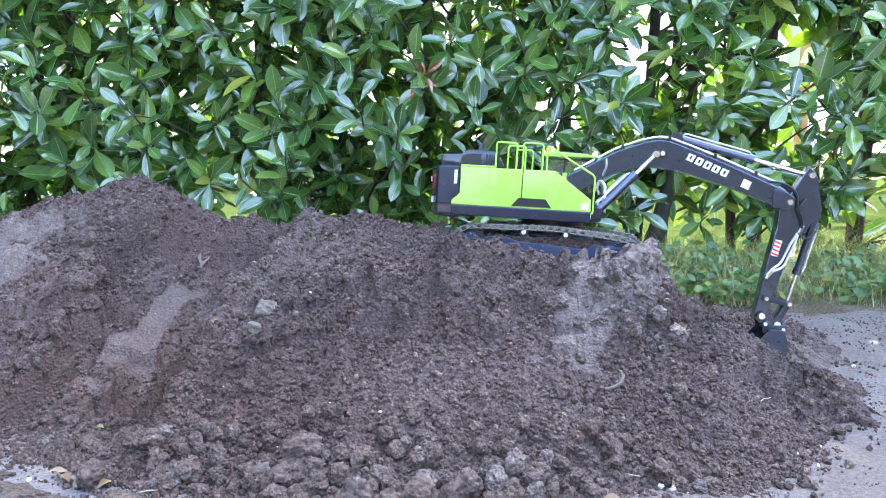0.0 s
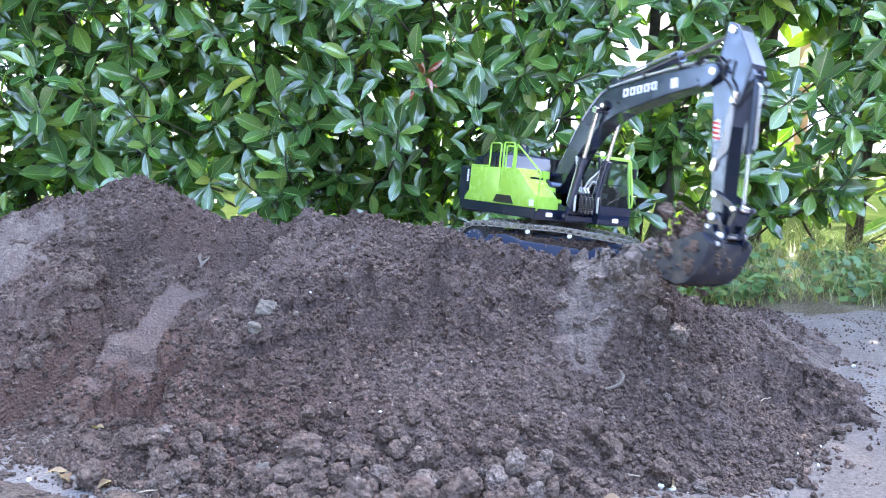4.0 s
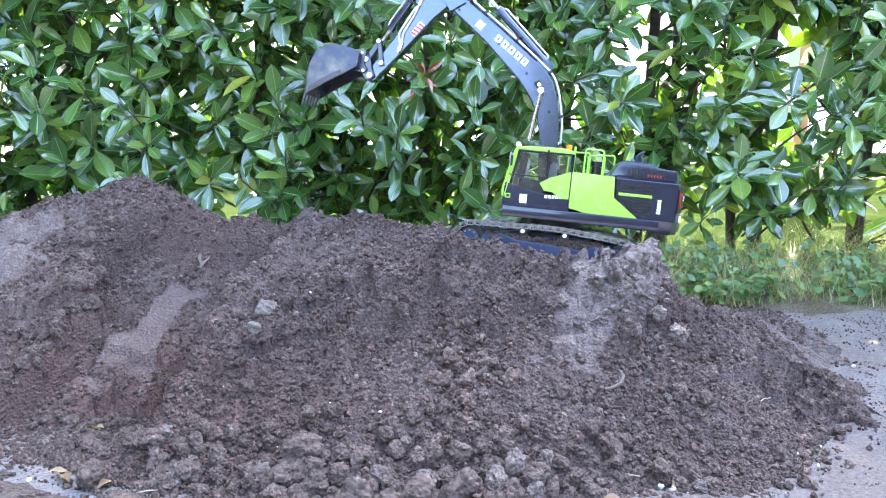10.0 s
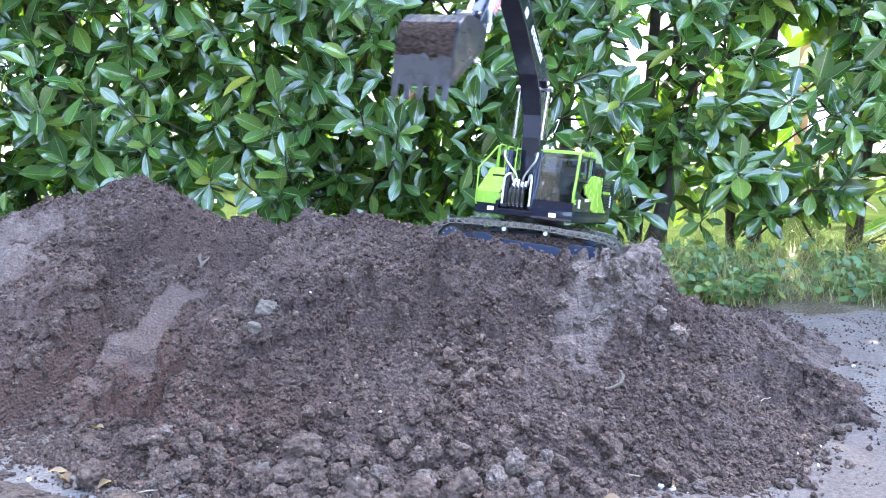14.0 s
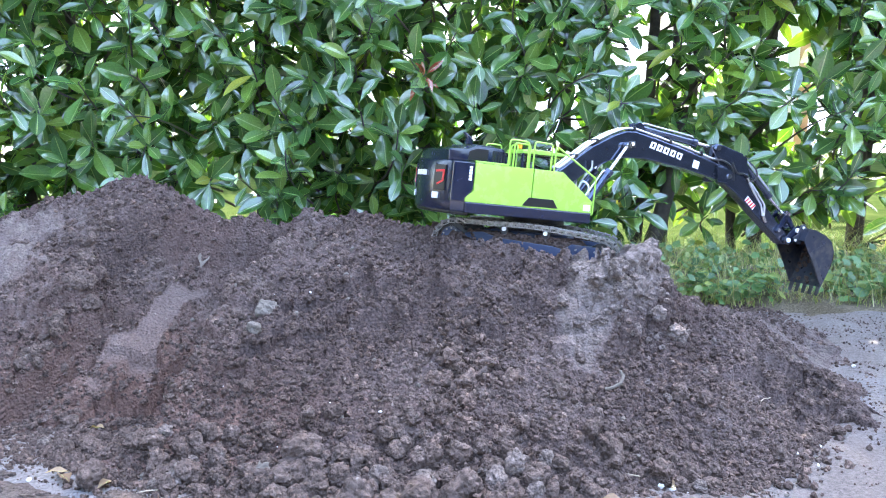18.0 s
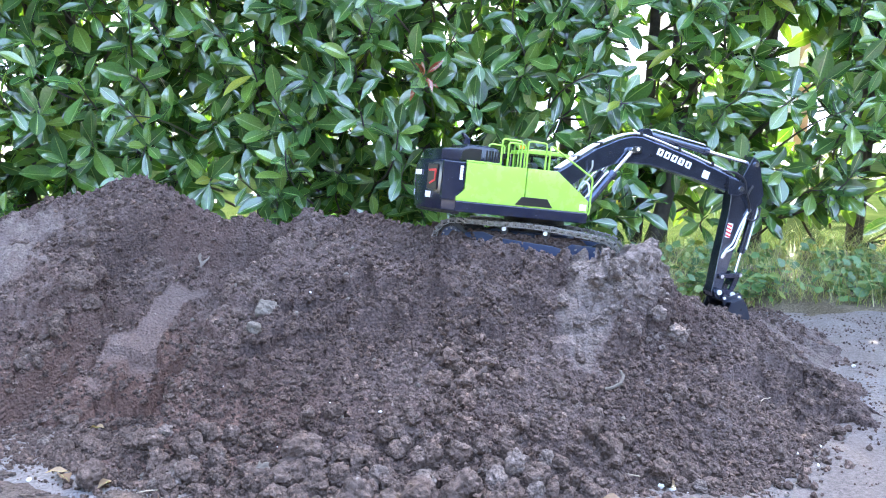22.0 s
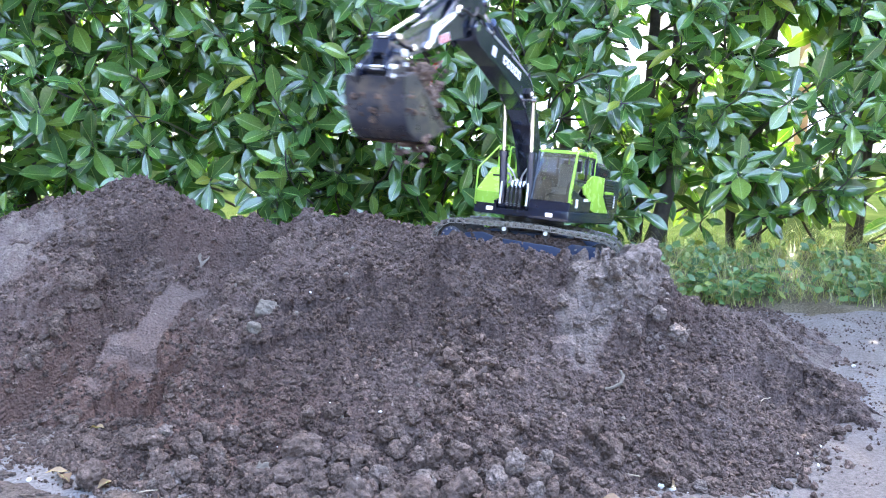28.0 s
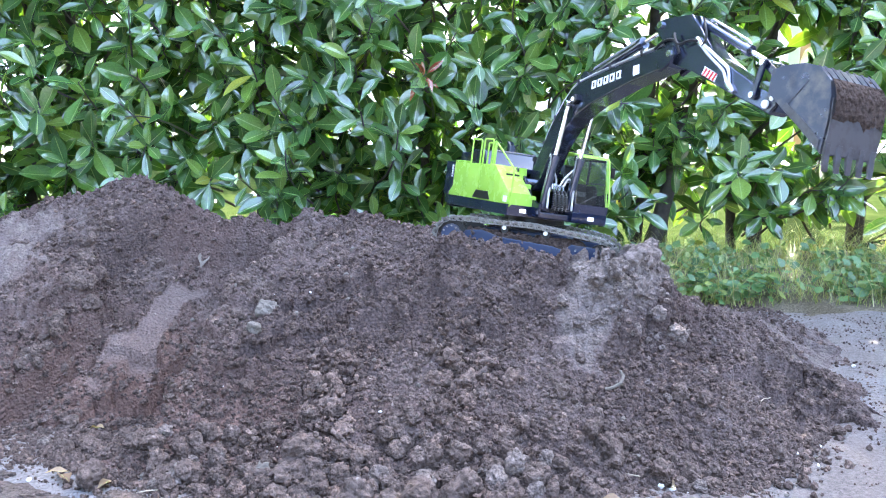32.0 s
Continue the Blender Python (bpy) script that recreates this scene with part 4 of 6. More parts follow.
def build_stick():
    pin(stick, ARM_CYL_EYE[0], ARM_CYL_EYE[1], 0.02, 0.0058)
    pin(stick, STICK_LEN, 0, 0.026, 0.006)
    pin(stick, ROCKER_PIN[0], ROCKER_PIN[1], 0.024, 0.0042)
    for sy in (-1, 1):
        part("cylinder_lug", prism([(0.004, 0.05), (0.01, 0.066), (0.018, 0.068), (0.026, 0.062), (0.04, 0.04)], sy * 0.011 - 0.002, sy * 0.011 + 0.002, 0.0006), ARM, stick)
        for k, dx in enumerate((0.0, 0.0065)):
            path = [(0.055 - dx, sy * 0.018, 0.03 + dx * 0.4), (0.075, sy * 0.018, 0.023 + dx), (0.12 + dx, sy * 0.018, 0.0125 + dx), (0.135 + dx * 0.9, sy * 0.018, -0.001), (0.15 + dx * 0.6, sy * 0.018, -0.007)]
            part("pipe", tube(bent(path, 0.008), 0.0025, 8), PIPE, stick, "silver hydraulic pipe along the stick")
            part("hose_fitting", rod((0.137 + dx * 0.8, sy * 0.0185, -0.001), (0.15 + dx * 0.7, sy * 0.0185, -0.0075), 0.0036, 10), CHROME, stick)
            part("hose_fitting", rod((0.045 - dx, sy * 0.0185, 0.034 + dx * 0.5), (0.056 - dx, sy * 0.0185, 0.03 + dx * 0.5), 0.0034, 10), CHROME, stick)
        part("loose_hose", tube(bent([(0.05, sy * 0.019, 0.035), (0.03, sy * 0.023, 0.032), (0.012, sy * 0.026, 0.018), (0.0, sy * 0.026, 0.022), (-0.012, sy * 0.022, 0.03)], 0.01), 0.0022, 8), RUBBER, stick)
        part("loose_hose", tube(bent([(0.055, sy * 0.019, 0.03), (0.065, sy * 0.024, 0.045), (0.05, sy * 0.024, 0.06), (0.03, sy * 0.012, 0.066)], 0.01), 0.0018, 8), RUBBER, stick)
        panel = part("warning_panel", prism([(0.076, -0.007), (0.108, -0.0085), (0.108, 0.004), (0.076, 0.006)], sy * 0.0157 - 0.0003, sy * 0.0157 + 0.0003), WHITE, stick, "white panel with slanting red stripes")
        for k in range(4):
            x = 0.0775 + 0.0078 * k
            part("red_stripe", prism([(x, -0.0078), (x + 0.0038, -0.0079), (x + 0.0068, 0.0042), (x + 0.003, 0.0044)], sy * 0.0161 - 0.0003, sy * 0.0161 + 0.0003), RED, panel)


WORN = painted("worn_bare_steel", (0.11, 0.112, 0.127), 0.36, dust=(0.05, 0.04, 0.034), amount=0.9, start=0.44)
nodes(WORN)[2].inputs["Metallic"].default_value = 0.7


def build_bucket():
    half = 0.047
    outline = [(0.020, -0.016), (0.047, -0.004), (0.06, -0.02), (0.0745, -0.048), (0.0795, -0.072), (0.072, -0.094), (0.056, -0.108), (0.03, -0.122), (-0.008, -0.136)]
    rim = [(0.0045, -0.087), (0.012, -0.05)]
    # the curved shell: back, bottom and lip
    bm = bmesh.new()
    t = 0.0028
    c = Vector((0.03, -0.075))
    outer = [Vector(p) for p in outline]
    inner = [p + (c - p).normalized() * t for p in outer]
    rows = []
    for y in (-half, half):
        rows.append(([bm.verts.new((p.x, y, p.y)) for p in outer], [bm.verts.new((p.x, y, p.y)) for p in inner]))
    (oa, ia), (ob, ib) = rows
    for i in range(len(outer) - 1):
        bm.faces.new((oa[i], oa[i + 1], ob[i + 1], ob[i]))
        bm.faces.new((ia[i], ib[i], ib[i + 1], ia[i + 1]))
        bm.faces.new((oa[i], ia[i], ia[i + 1], oa[i + 1]))
        bm.faces.new((ob[i], ob[i + 1], ib[i + 1], ib[i]))
    for i in (0, -1):
        bm.faces.new((oa[i], ob[i], ib[i], ia[i]))
    bmesh.ops.recalc_face_normals(bm, faces=bm.faces)
    bucket = part("bucket", bm, BUCKET_STEEL, excavator, "worn dark steel digging bucket with soil smears")
    smooth(bucket, 50)
    cheek = outline + rim
    for sy in (-1, 1):
        side = part("side_plate", prism(cheek, sy * half - 0.0014, sy * half + 0.0014, 0.0005), BUCKET_STEEL, bucket)
        part("side_cutter", prism([(-0.006, -0.131), (0.0055, -0.087), (0.013, -0.05), (0.022, -0.052), (0.016, -0.088), (0.006, -0.126)], sy * (half + 0.0016) - 0.0012, sy * (half + 0.0016) + 0.0012, 0.0004), WORN, bucket)
        part("side_rib", prism([(0.022, -0.05), (0.06, -0.062), (0.06, -0.067), (0.021, -0.056)], sy * (half + 0.0012) - 0.001, sy * (half + 0.0012) + 0.001), BUCKET_STEEL, bucket)
    for k in range(7):
        y = -0.04 + 0.01333 * k
        part("wear_strip", prism([(0.0805, -0.07), (0.073, -0.0955), (0.057, -0.1095), (0.03, -0.1235), (0.031, -0.121), (0.056, -0.107), (0.071, -0.093), (0.0785, -0.071)], y - 0.0025, y + 0.0025), BUCKET_STEEL, bucket)
    part("wear_plate", prism([(0.0545, -0.1095), (0.03, -0.1232), (-0.006, -0.1366), (-0.0055, -0.1384), (0.0295, -0.1252), (0.0555, -0.1112)], -0.0465, 0.0465), WORN, bucket, "scraped bright steel sole plate")
    mud = bmesh.new()
    rows_ = []
    line = [(0.0745, -0.0955), (0.067, -0.1032), (0.0585, -0.1105), (0.048, -0.1162), (0.039, -0.121), (0.03, -0.1255)]
    for j in range(27):
        y = -0.0455 + 0.091 * j / 26
        jag = 0.008 * noise.noise(Vector((y * 70, 0.4, 1.7))) + random.uniform(-0.002, 0.002)
        row = []
        for i, (x, z) in enumerate(line):
            f = i / 5
            lift_ = random.uniform(0.0004, 0.0026) if 0 < i < 5 else -0.0012
            row.append(mud.verts.new((x - jag * f + 0.4 * lift_, y, z - 0.45 * jag * f - lift_)))
        rows_.append(row)
    for p_, q_ in zip(rows_, rows_[1:]):
        for i in range(5):
            mud.faces.new((p_[i], p_[i + 1], q_[i + 1], q_[i]))
    bmesh.ops.solidify(mud, geom=mud.faces[:], thickness=0.002)
    part("mud_smear", mud, CLOD, bucket, "dried brown mud caked on the bucket's back")
    for k in range(5):
        y = -0.0405 + 0.02025 * k
        part("tooth", prism([(0.006, -0.128), (0.0, -0.131), (-0.025, -0.1478), (-0.0245, -0.15), (-0.004, -0.1395), (0.006, -0.1345)], y - 0.0047, y + 0.0047, 0.001), WORN, bucket, "blunt worn bucket tooth")
    # quick coupler and ears
    for sy in (-1, 1):
        part("ear", prism([(0.016, -0.026), (0.008, -0.012), (0.012, -0.002), (0.026, -0.005), (0.046, 0.006), (0.056, 0.002), (0.054, -0.014), (0.045, -0.03)], sy * 0.029 - 0.002, sy * 0.029 + 0.002, 0.0006), BUCKET_STEEL, bucket)
        part("coupler_plate", prism([(-0.009, 0.0), (-0.004, 0.009), (0.012, 0.008), (0.03, 0.010), (0.043, 0.006), (0.05, -0.002), (0.044, -0.012), (0.02, -0.012), (0.004, -0.014), (-0.006, -0.010)], sy * 0.0215 - 0.002, sy * 0.0215 + 0.002, 0.0006), NAVY, bucket)
        for x, z in ((0, 0), (EAR, 0)):
            part("pin", rod((x, sy * 0.0235, z), (x, sy * 0.0285, z), 0.0055, 14), WHITE, bucket, "bright pin head")
        for x, z in ((0.012, -0.01), (0.047, -0.003)):
            part("pin", rod((x, sy * 0.03, z), (x, sy * 0.0325, z), 0.0034, 12), WHITE, bucket)
    part("coupler_body", box(0.006, 0.038, -0.0195, 0.0195, -0.012, -0.003, 0.002), BLACK, bucket)
    part("coupler_pin", rod((0, -0.027, 0), (0, 0.027, 0), 0.0045, 12, rod((EAR, -0.027, 0), (EAR, 0.027, 0), 0.0045, 12)), CHROME, bucket)
    dirt = bmesh.new()
    for k in range(90):
        i = random.randrange(2, 8)
        p = Vector(outline[i]).lerp(Vector(outline[min(i + 1, 8)]), random.random())
        p = p + (c - p).normalized() * random.uniform(0.003, 0.006)
        bmesh.ops.create_icosphere(dirt, subdivisions=1, radius=random.uniform(0.002, 0.006), matrix=Matrix.Translation((p.x, random.uniform(-0.042, 0.042), p.y)))
    part("stuck_soil", dirt, CLOD, bucket, "crumbs of soil stuck inside the bucket")
    return bucket


build_boom()
build_stick()
bucket = build_bucket()


# cylinders: a barrel and a rod each, along their own x
def cylinder(name, barrel_parent, rod_parent, barrel_len, rod_len, r):
    b = part(name + "_barrel", rod((0.004, 0, 0), (barrel_len, 0, 0), r, 20, rod((barrel_len - 0.012, 0, 0), (barrel_len, 0, 0), r * 1.25, 20)), ARM, barrel_parent, "dark hydraulic cylinder barrel")
    part("cylinder_eye", rod((0, -r * 0.9, 0), (0, r * 0.9, 0), r * 0.85, 16), NAVY, b)
    part("oil_pipe", tube(bent([(0.012, 0, r), (0.016, 0, r + 0.004), (barrel_len - 0.012, 0, r + 0.004), (barrel_len - 0.006, 0, r)], 0.004), 0.0019, 8), PIPE, b)
    s = part(name + "_rod", rod((-rod_len, 0, 0), (-0.004, 0, 0), r * 0.52, 16), CHROME, rod_parent, "polished steel piston rod")
    part("rod_eye", rod((0, -r * 0.9, 0), (0, r * 0.9, 0), r * 0.85, 16), CHROME, s)
    return b, s


boom_cyls = [cylinder("boom_cylinder", superstructure, boom, 0.108, 0.1, 0.0078) for _ in (0, 1)]
arm_cyl = cylinder("arm_cylinder", boom, stick, 0.155, 0.14, 0.0082)
bucket_cyl = cylinder("bucket_cylinder", stick, stick, 0.118, 0.1, 0.0068)
rocker = part("rocker", prism([(-0.006, -0.005), (-0.006, 0.005), (ROCKER + 0.005, 0.005), (ROCKER + 0.005, -0.005)], 0.0165, 0.0205, 0.001, prism([(-0.006, -0.005), (-0.006, 0.005), (ROCKER + 0.005, 0.005), (ROCKER + 0.005, -0.005)], -0.0205, -0.0165, 0.001)), NAVY, stick)
part("pin", rod((ROCKER, -0.024, 0), (ROCKER, 0.024, 0), 0.004, 12), CHROME, rocker)
link_bm = box(-0.005, LINK + 0.004, -0.0155, -0.0095, -0.0055, 0.0055, 0.0012)
box(-0.005, LINK + 0.004, 0.0095, 0.0155, -0.0055, 0.0055, 0.0012, link_bm)
box(0.006, 0.026, -0.0095, 0.0095, -0.0045, 0.0045, 0, link_bm)
link = part("link", link_bm, NAVY, bucket)


# ---- the hedge ----
def leaf_material(name, randomness, greens, rough=0.24, through_light=0.2):
    m = material(name, greens[0], rough)
    n, l, b = nodes(m)
    if randomness == "object":
        rnd = n.new("ShaderNodeObjectInfo").outputs["Random"]
    else:
        rnd = n.new("ShaderNodeNewGeometry").outputs["Random Per Island"]
    c = ramp(m, rnd, [(k / (len(greens) - 1), g) for k, g in enumerate(greens)])
    uv = n.new("ShaderNodeUVMap")
    sep = n.new("ShaderNodeSeparateXYZ")
    l.new(uv.outputs[0], sep.inputs[0])
    dist = n.new("ShaderNodeMath")
    dist.operation = "ABSOLUTE"
    l.new(sep.outputs["Y"], dist.inputs[0])
    rib = ramp(m, dist.outputs[0], [(0.03, (0.75,) * 3), (0.09, (0,) * 3)])
    c = mix(m, rib, c, (0.3, 0.44, 0.14))
    blot = ramp(m, noise_tex(m, 25, 3), [(0.3, (0.8,) * 3), (0.7, (1.15,) * 3)])
    c = mix(m, 1.0, c, blot, "MULTIPLY")
    base(m, c)
    bump(m, noise_tex(m, 60, 3), 0.25, 0.002)
    b.inputs["Specular IOR Level"].default_value = 0.9
    b.inputs["Coat Weight"].default_value = 1.0 if rough < 0.4 else 0.0
    b.inputs["Coat IOR"].default_value = 1.65
    b.inputs["Coat Roughness"].default_value = 0.12
    tr = n.new("ShaderNodeBsdfTranslucent")
    l.new(mix(m, 1.0, c, (2.6, 2.6, 0.7), "MULTIPLY"), tr.inputs["Color"])
    mx = n.new("ShaderNodeMixShader")
    mx.inputs[0].default_value = through_light
    l.new(b.outputs[0], mx.inputs[1])
    l.new(tr.outputs[0], mx.inputs[2])
    l.new(mx.outputs[0], n["Material Output"].inputs["Surface"])
    return m


GREENS = [(0.03, 0.08, 0.022), (0.052, 0.13, 0.033), (0.08, 0.184, 0.04), (0.064, 0.16, 0.048), (0.115, 0.226, 0.046), (0.2, 0.31, 0.06)]
LEAF = leaf_material("laurel_leaf", "object", GREENS)
LEAF_MASS = leaf_material("laurel_leaf_mass", "island", GREENS)
RED_LEAF = leaf_material("red_leaf", "object", [(0.26, 0.055, 0.025), (0.38, 0.1, 0.04)])
YELLOW_LEAF = leaf_material("yellow_leaf", "object", [(0.35, 0.33, 0.05), (0.3, 0.38, 0.06)])
WEED = leaf_material("weed_leaf", "island", [(0.04, 0.1, 0.04), (0.06, 0.14, 0.05), (0.09, 0.19, 0.055), (0.075, 0.165, 0.055), (0.24, 0.28, 0.07)], 0.5)
GRASS = leaf_material("grass_blade", "island", [(0.13, 0.19, 0.05), (0.21, 0.28, 0.075), (0.35, 0.34, 0.14), (0.48, 0.42, 0.25)], 0.6)
DRY_LEAF = leaf_material("dry_leaf", "object", [(0.15, 0.09, 0.05), (0.24, 0.17, 0.1)], 0.7)
BARK = material("bark", (0.05, 0.04, 0.032), 0.9)
base(BARK, ramp(BARK, noise_tex(BARK, 35, 6), [(0.3, (0.028, 0.023, 0.018)), (0.7, (0.085, 0.07, 0.055))]))
bump(BARK, noise_tex(BARK, 90, 5), 0.8, 0.004)
TWIG = material("green_twig", (0.07, 0.075, 0.03), 0.7)


def leaf_arrays(width, arch, fold, n=9, across=2, wave=0.0, round_=0.85, swell=0.92):
    """A leaf of length 1 along x: points, quads and their uv."""
    pts, uv = [], []
    for i in range(n + 1):
        t = i / n
        s = max(0.0, (t - 0.1) / 0.9)
        w = width * 0.5 * (math.sin(math.pi * s ** swell) ** round_ if 0 < s < 1 else 0)
        w = max(w, 0.011 * (1 - 0.85 * t))
        for j in range(-across, across + 1):
            v = j / across
            y = w * v
            pts.append((t - 0.1 * arch * t * t, y, fold * abs(y) - arch * t * t * 0.5 + wave * math.sin(9 * t + 2 * v) * w * 0.25))
            uv.append((t, v))
    k = 2 * across + 1
    quads = [(i * k + j, (i + 1) * k + j, (i + 1) * k + j + 1, i * k + j + 1) for i in range(n) for j in range(k - 1)]
    return np.array(pts), np.array(quads), np.array(uv)


def mesh_arrays(name, pts, quads, uv, mat, round_faces=True):
    me = bpy.data.meshes.new(name)
    me.vertices.add(len(pts))
    me.vertices.foreach_set("co", pts.astype(np.float32).ravel())
    q = np.asarray(quads, dtype=np.int32)
    me.loops.add(q.size)
    me.loops.foreach_set("vertex_index", q.ravel())
    me.polygons.add(len(q))
    me.polygons.foreach_set("loop_start", np.arange(0, q.size, q.shape[1], dtype=np.int32))
    if uv is not None:
        layer = me.uv_layers.new(name="UVMap")
        layer.data.foreach_set("uv", uv[q.ravel()].astype(np.float32).ravel())
    me.update(calc_edges=True)
    me.materials.append(mat)
    if round_faces:
        me.shade_smooth()
    else:
        me.shade_flat()
    return me


rng = random.Random(7)
LEAVES = [mesh_arrays("leaf", *leaf_arrays(rng.uniform(0.33, 0.42), rng.uniform(-0.1, 0.6), rng.uniform(0.12, 0.5), n=12, wave=rng.uniform(0, 0.9), round_=0.76, swell=rng.uniform(1.15, 1.5)), LEAF) for _ in range(8)]
YOUNG = [mesh_arrays("leaf", *leaf_arrays(0.3, 0.2, 0.3), YELLOW_LEAF)]
REDS = [mesh_arrays("leaf", *leaf_arrays(0.26, 0.5, 0.5, wave=0.9), RED_LEAF)]


def frame_of(direction, normal):
    x = direction.normalized()
    y = normal.cross(x).normalized()
    z = x.cross(y)
    return Matrix((x, y, z)).transposed()


def leafy_shoot(bush, root, tip, n_leaves, size, branch=True, meshes=None):
    """A twig that bends up to its tip, with leaves set in a spiral round its outer part."""
    root, tip = Vector(root), Vector(tip)
    reach = (tip - root).length
    mid = tip - 0.45 * reach * Vector((rng.uniform(-0.6, 0.6), -0.75, rng.uniform(-0.15, 0.95))).normalized()
    path = [root.lerp(mid, t).lerp(mid.lerp(tip, t), t) for t in (k / 7 for k in range(8))]
    if branch:
        part("branch", tube(path, 0.0042, 6, None, [1.25 - 0.12 * k for k in range(8)]), BARK if rng.random() < 0.6 else TWIG, bush)
    spin = rng.random() * 6.28
    for k in range(n_leaves):
        t = 0.5 + 0.5 * ((k + 1) / n_leaves) ** 0.8
        i = min(6, int(t * 7))
        p = path[i].lerp(path[i + 1], t * 7 - i)
        axis = (path[i + 1] - path[i]).normalized()
        spin += 2.4 + rng.uniform(-0.3, 0.3)
        side = axis.orthogonal().normalized()
        out = Matrix.Rotation(spin, 3, axis) @ side
        spread = math.radians(rng.uniform(52, 92) * (1.0 if k < n_leaves - 3 else 0.62))
        d = axis * math.cos(spread) + out * math.sin(spread) + Vector((0, 0, rng.uniform(-0.42, 0.1)))
        normal = axis * math.sin(spread) - out * math.cos(spread) + Vector((rng.uniform(-0.35, 0.35), -0.1, 0.4))
        L = size * rng.uniform(0.7, 1.12) * (0.8 if k > n_leaves - 3 else 1.0)
        me = rng.choice(meshes or (LEAVES if rng.random() > 0.015 else YOUNG))
        ob = new("leaf", me)
        ob.parent = bush
        ob.matrix_basis = Matrix.Translation(p) @ frame_of(d, normal).to_4x4() @ Matrix.Diagonal((L, L * rng.uniform(0.88, 1.12), L, 1))


def trunk_path(x, lean, y=2.9, top=2.9):
    pts = []
    for k in range(14):
        t = k / 13
        pts.append((x + lean * t * 0.6 + 0.02 * math.sin(5 * t + x * 9), y + 0.03 * math.sin(4 * t + x * 5), 0.02 + top * t))
    return pts


def open_gap(x, z):
    """Where the hedge is thin and the garden shows through."""
    return (1.05 < x < 1.24 and 0.42 < z < 0.86) or (1.34 < x < 1.6 and 0.2 < z < 0.42) or (0.76 < x < 0.9 and 0.6 < z < 0.8) or (0.5 < x < 1.5 and z < 0.2)


def laurel_bush(x, stems, shoots, floor):
    bush = thing("laurel_bush", "tall cherry laurel with large glossy dark green leaves", "hedge bush", "hedge bushes", pose(0, 0, 0))
    for dx, lean, r in stems:
        smooth(part("trunk", tube(trunk_path(x + dx, lean, 2.92 + rng.uniform(-0.05, 0.05)), r, 9, None, [1.25 - 0.06 * k for k in range(14)]), BARK, bush, "dark upright laurel stem"), 60)
    for k in range(shoots):
        tx = x + rng.uniform(-0.25, 0.25)
        tz = floor + (1.08 - floor) * (k + rng.random()) / shoots
        ty = rng.uniform(2.44, 2.78) + 0.1 * max(0, 0.35 - tz)
        if open_gap(tx, tz) and rng.random() < 0.8:
            continue
        root = (x + 0.25 * (tx - x) + rng.uniform(-0.04, 0.04), 2.9, max(0.05, tz - rng.uniform(0.08, 0.26)))
        leafy_shoot(bush, root, (tx, ty, tz), rng.choice((7, 8, 8, 9, 10)), rng.uniform(0.098, 0.142))
    return bush


for k in range(13):
    bx = -2.16 + 0.36 * k
    floor = 0.1 if bx < 0.35 else (0.13 if bx < 1.25 else 0.07)
    stems = [(rng.uniform(-0.12, 0.12), rng.uniform(-0.12, 0.12), rng.uniform(0.012, 0.024)) for _ in range(2)]
    laurel_bush(bx, stems, 38, floor)
lean_bush = thing("laurel_bush", "cherry laurel with a thick dark leaning stem", "hedge bush", "hedge bushes", pose(0, 0, 0))
smooth(part("trunk", tube([(0.70, 2.72, 0.02), (0.74, 2.74, 0.14), (0.79, 2.78, 0.3), (0.86, 2.84, 0.55), (0.89, 2.88, 0.9), (0.9, 2.9, 1.4)], 0.027, 10, None, [1.25, 1.05, 0.95, 0.9, 0.8, 0.7]), BARK, lean_bush), 60)
red_twig = thing("red_leaf_shoot", "laurel shoot with withered red-brown leaves", "twig", "", pose(0, 0, 0))
leafy_shoot(red_twig, (-0.02, 2.64, 0.58), (-0.05, 2.46, 0.65), 6, 0.08, True, REDS)


def scatter_leaves(name, count, where, size, mat, width=0.37, seed=3, n=3, across=1):
    """Many leaves joined into one mesh."""
    r = np.random.RandomState(seed)
    pts, quads, uv = leaf_arrays(width, 0.25, 0.25, n, across)
    P, Q, U = [], [], []
    made = 0
    while made < count:
        p = where(r)
        if p is None:
            continue
        d = Vector(r.normal(0, 1, 3)) + Vector((0, -0.35, 0.15))
        nrm = Vector(r.normal(0, 0.7, 3)) + Vector((0, -0.5, 0.6))
        m = np.array(frame_of(d, nrm)) * size * r.uniform(0.7, 1.15)
        P.append(pts @ m.T + np.array(p))
        Q.append(quads + made * len(pts))
        U.append(uv)
        made += 1
    ob = new(name, mesh_arrays(name, np.concatenate(P), np.concatenate(Q), np.concatenate(U), mat))
    return tagged(ob, kind="stuff")


def inner_place(r):
    x, y, z = r.uniform(-2.5, 2.6), r.uniform(2.78, 3.1), r.uniform(0.12, 1.2)
    gap = noise.noise(Vector((x * 2.6, 0.3, z * 3.2)))
    lower = 0.14 if x < 0.35 or x > 1.3 else 0.2
    return None if gap > (0.34 if x < 1.0 or z < 0.62 else 0.26) or z < lower or open_gap(0.9 * x, z) else (x, y, z)


tagged(scatter_leaves("hedge_foliage", 9300, inner_place, 0.14, LEAF_MASS, seed=5, n=5), "inner green leaves of the laurel hedge", "foliage")
tagged(scatter_leaves("hedge_foliage", 49000, lambda r: (r.uniform(-3.4, 4.6), r.uniform(2.5, 3.25), r.uniform(1.12, 3.6)), 0.13, LEAF_MASS, seed=9, n=2), "dense green upper leaves of the laurel hedge", "foliage")


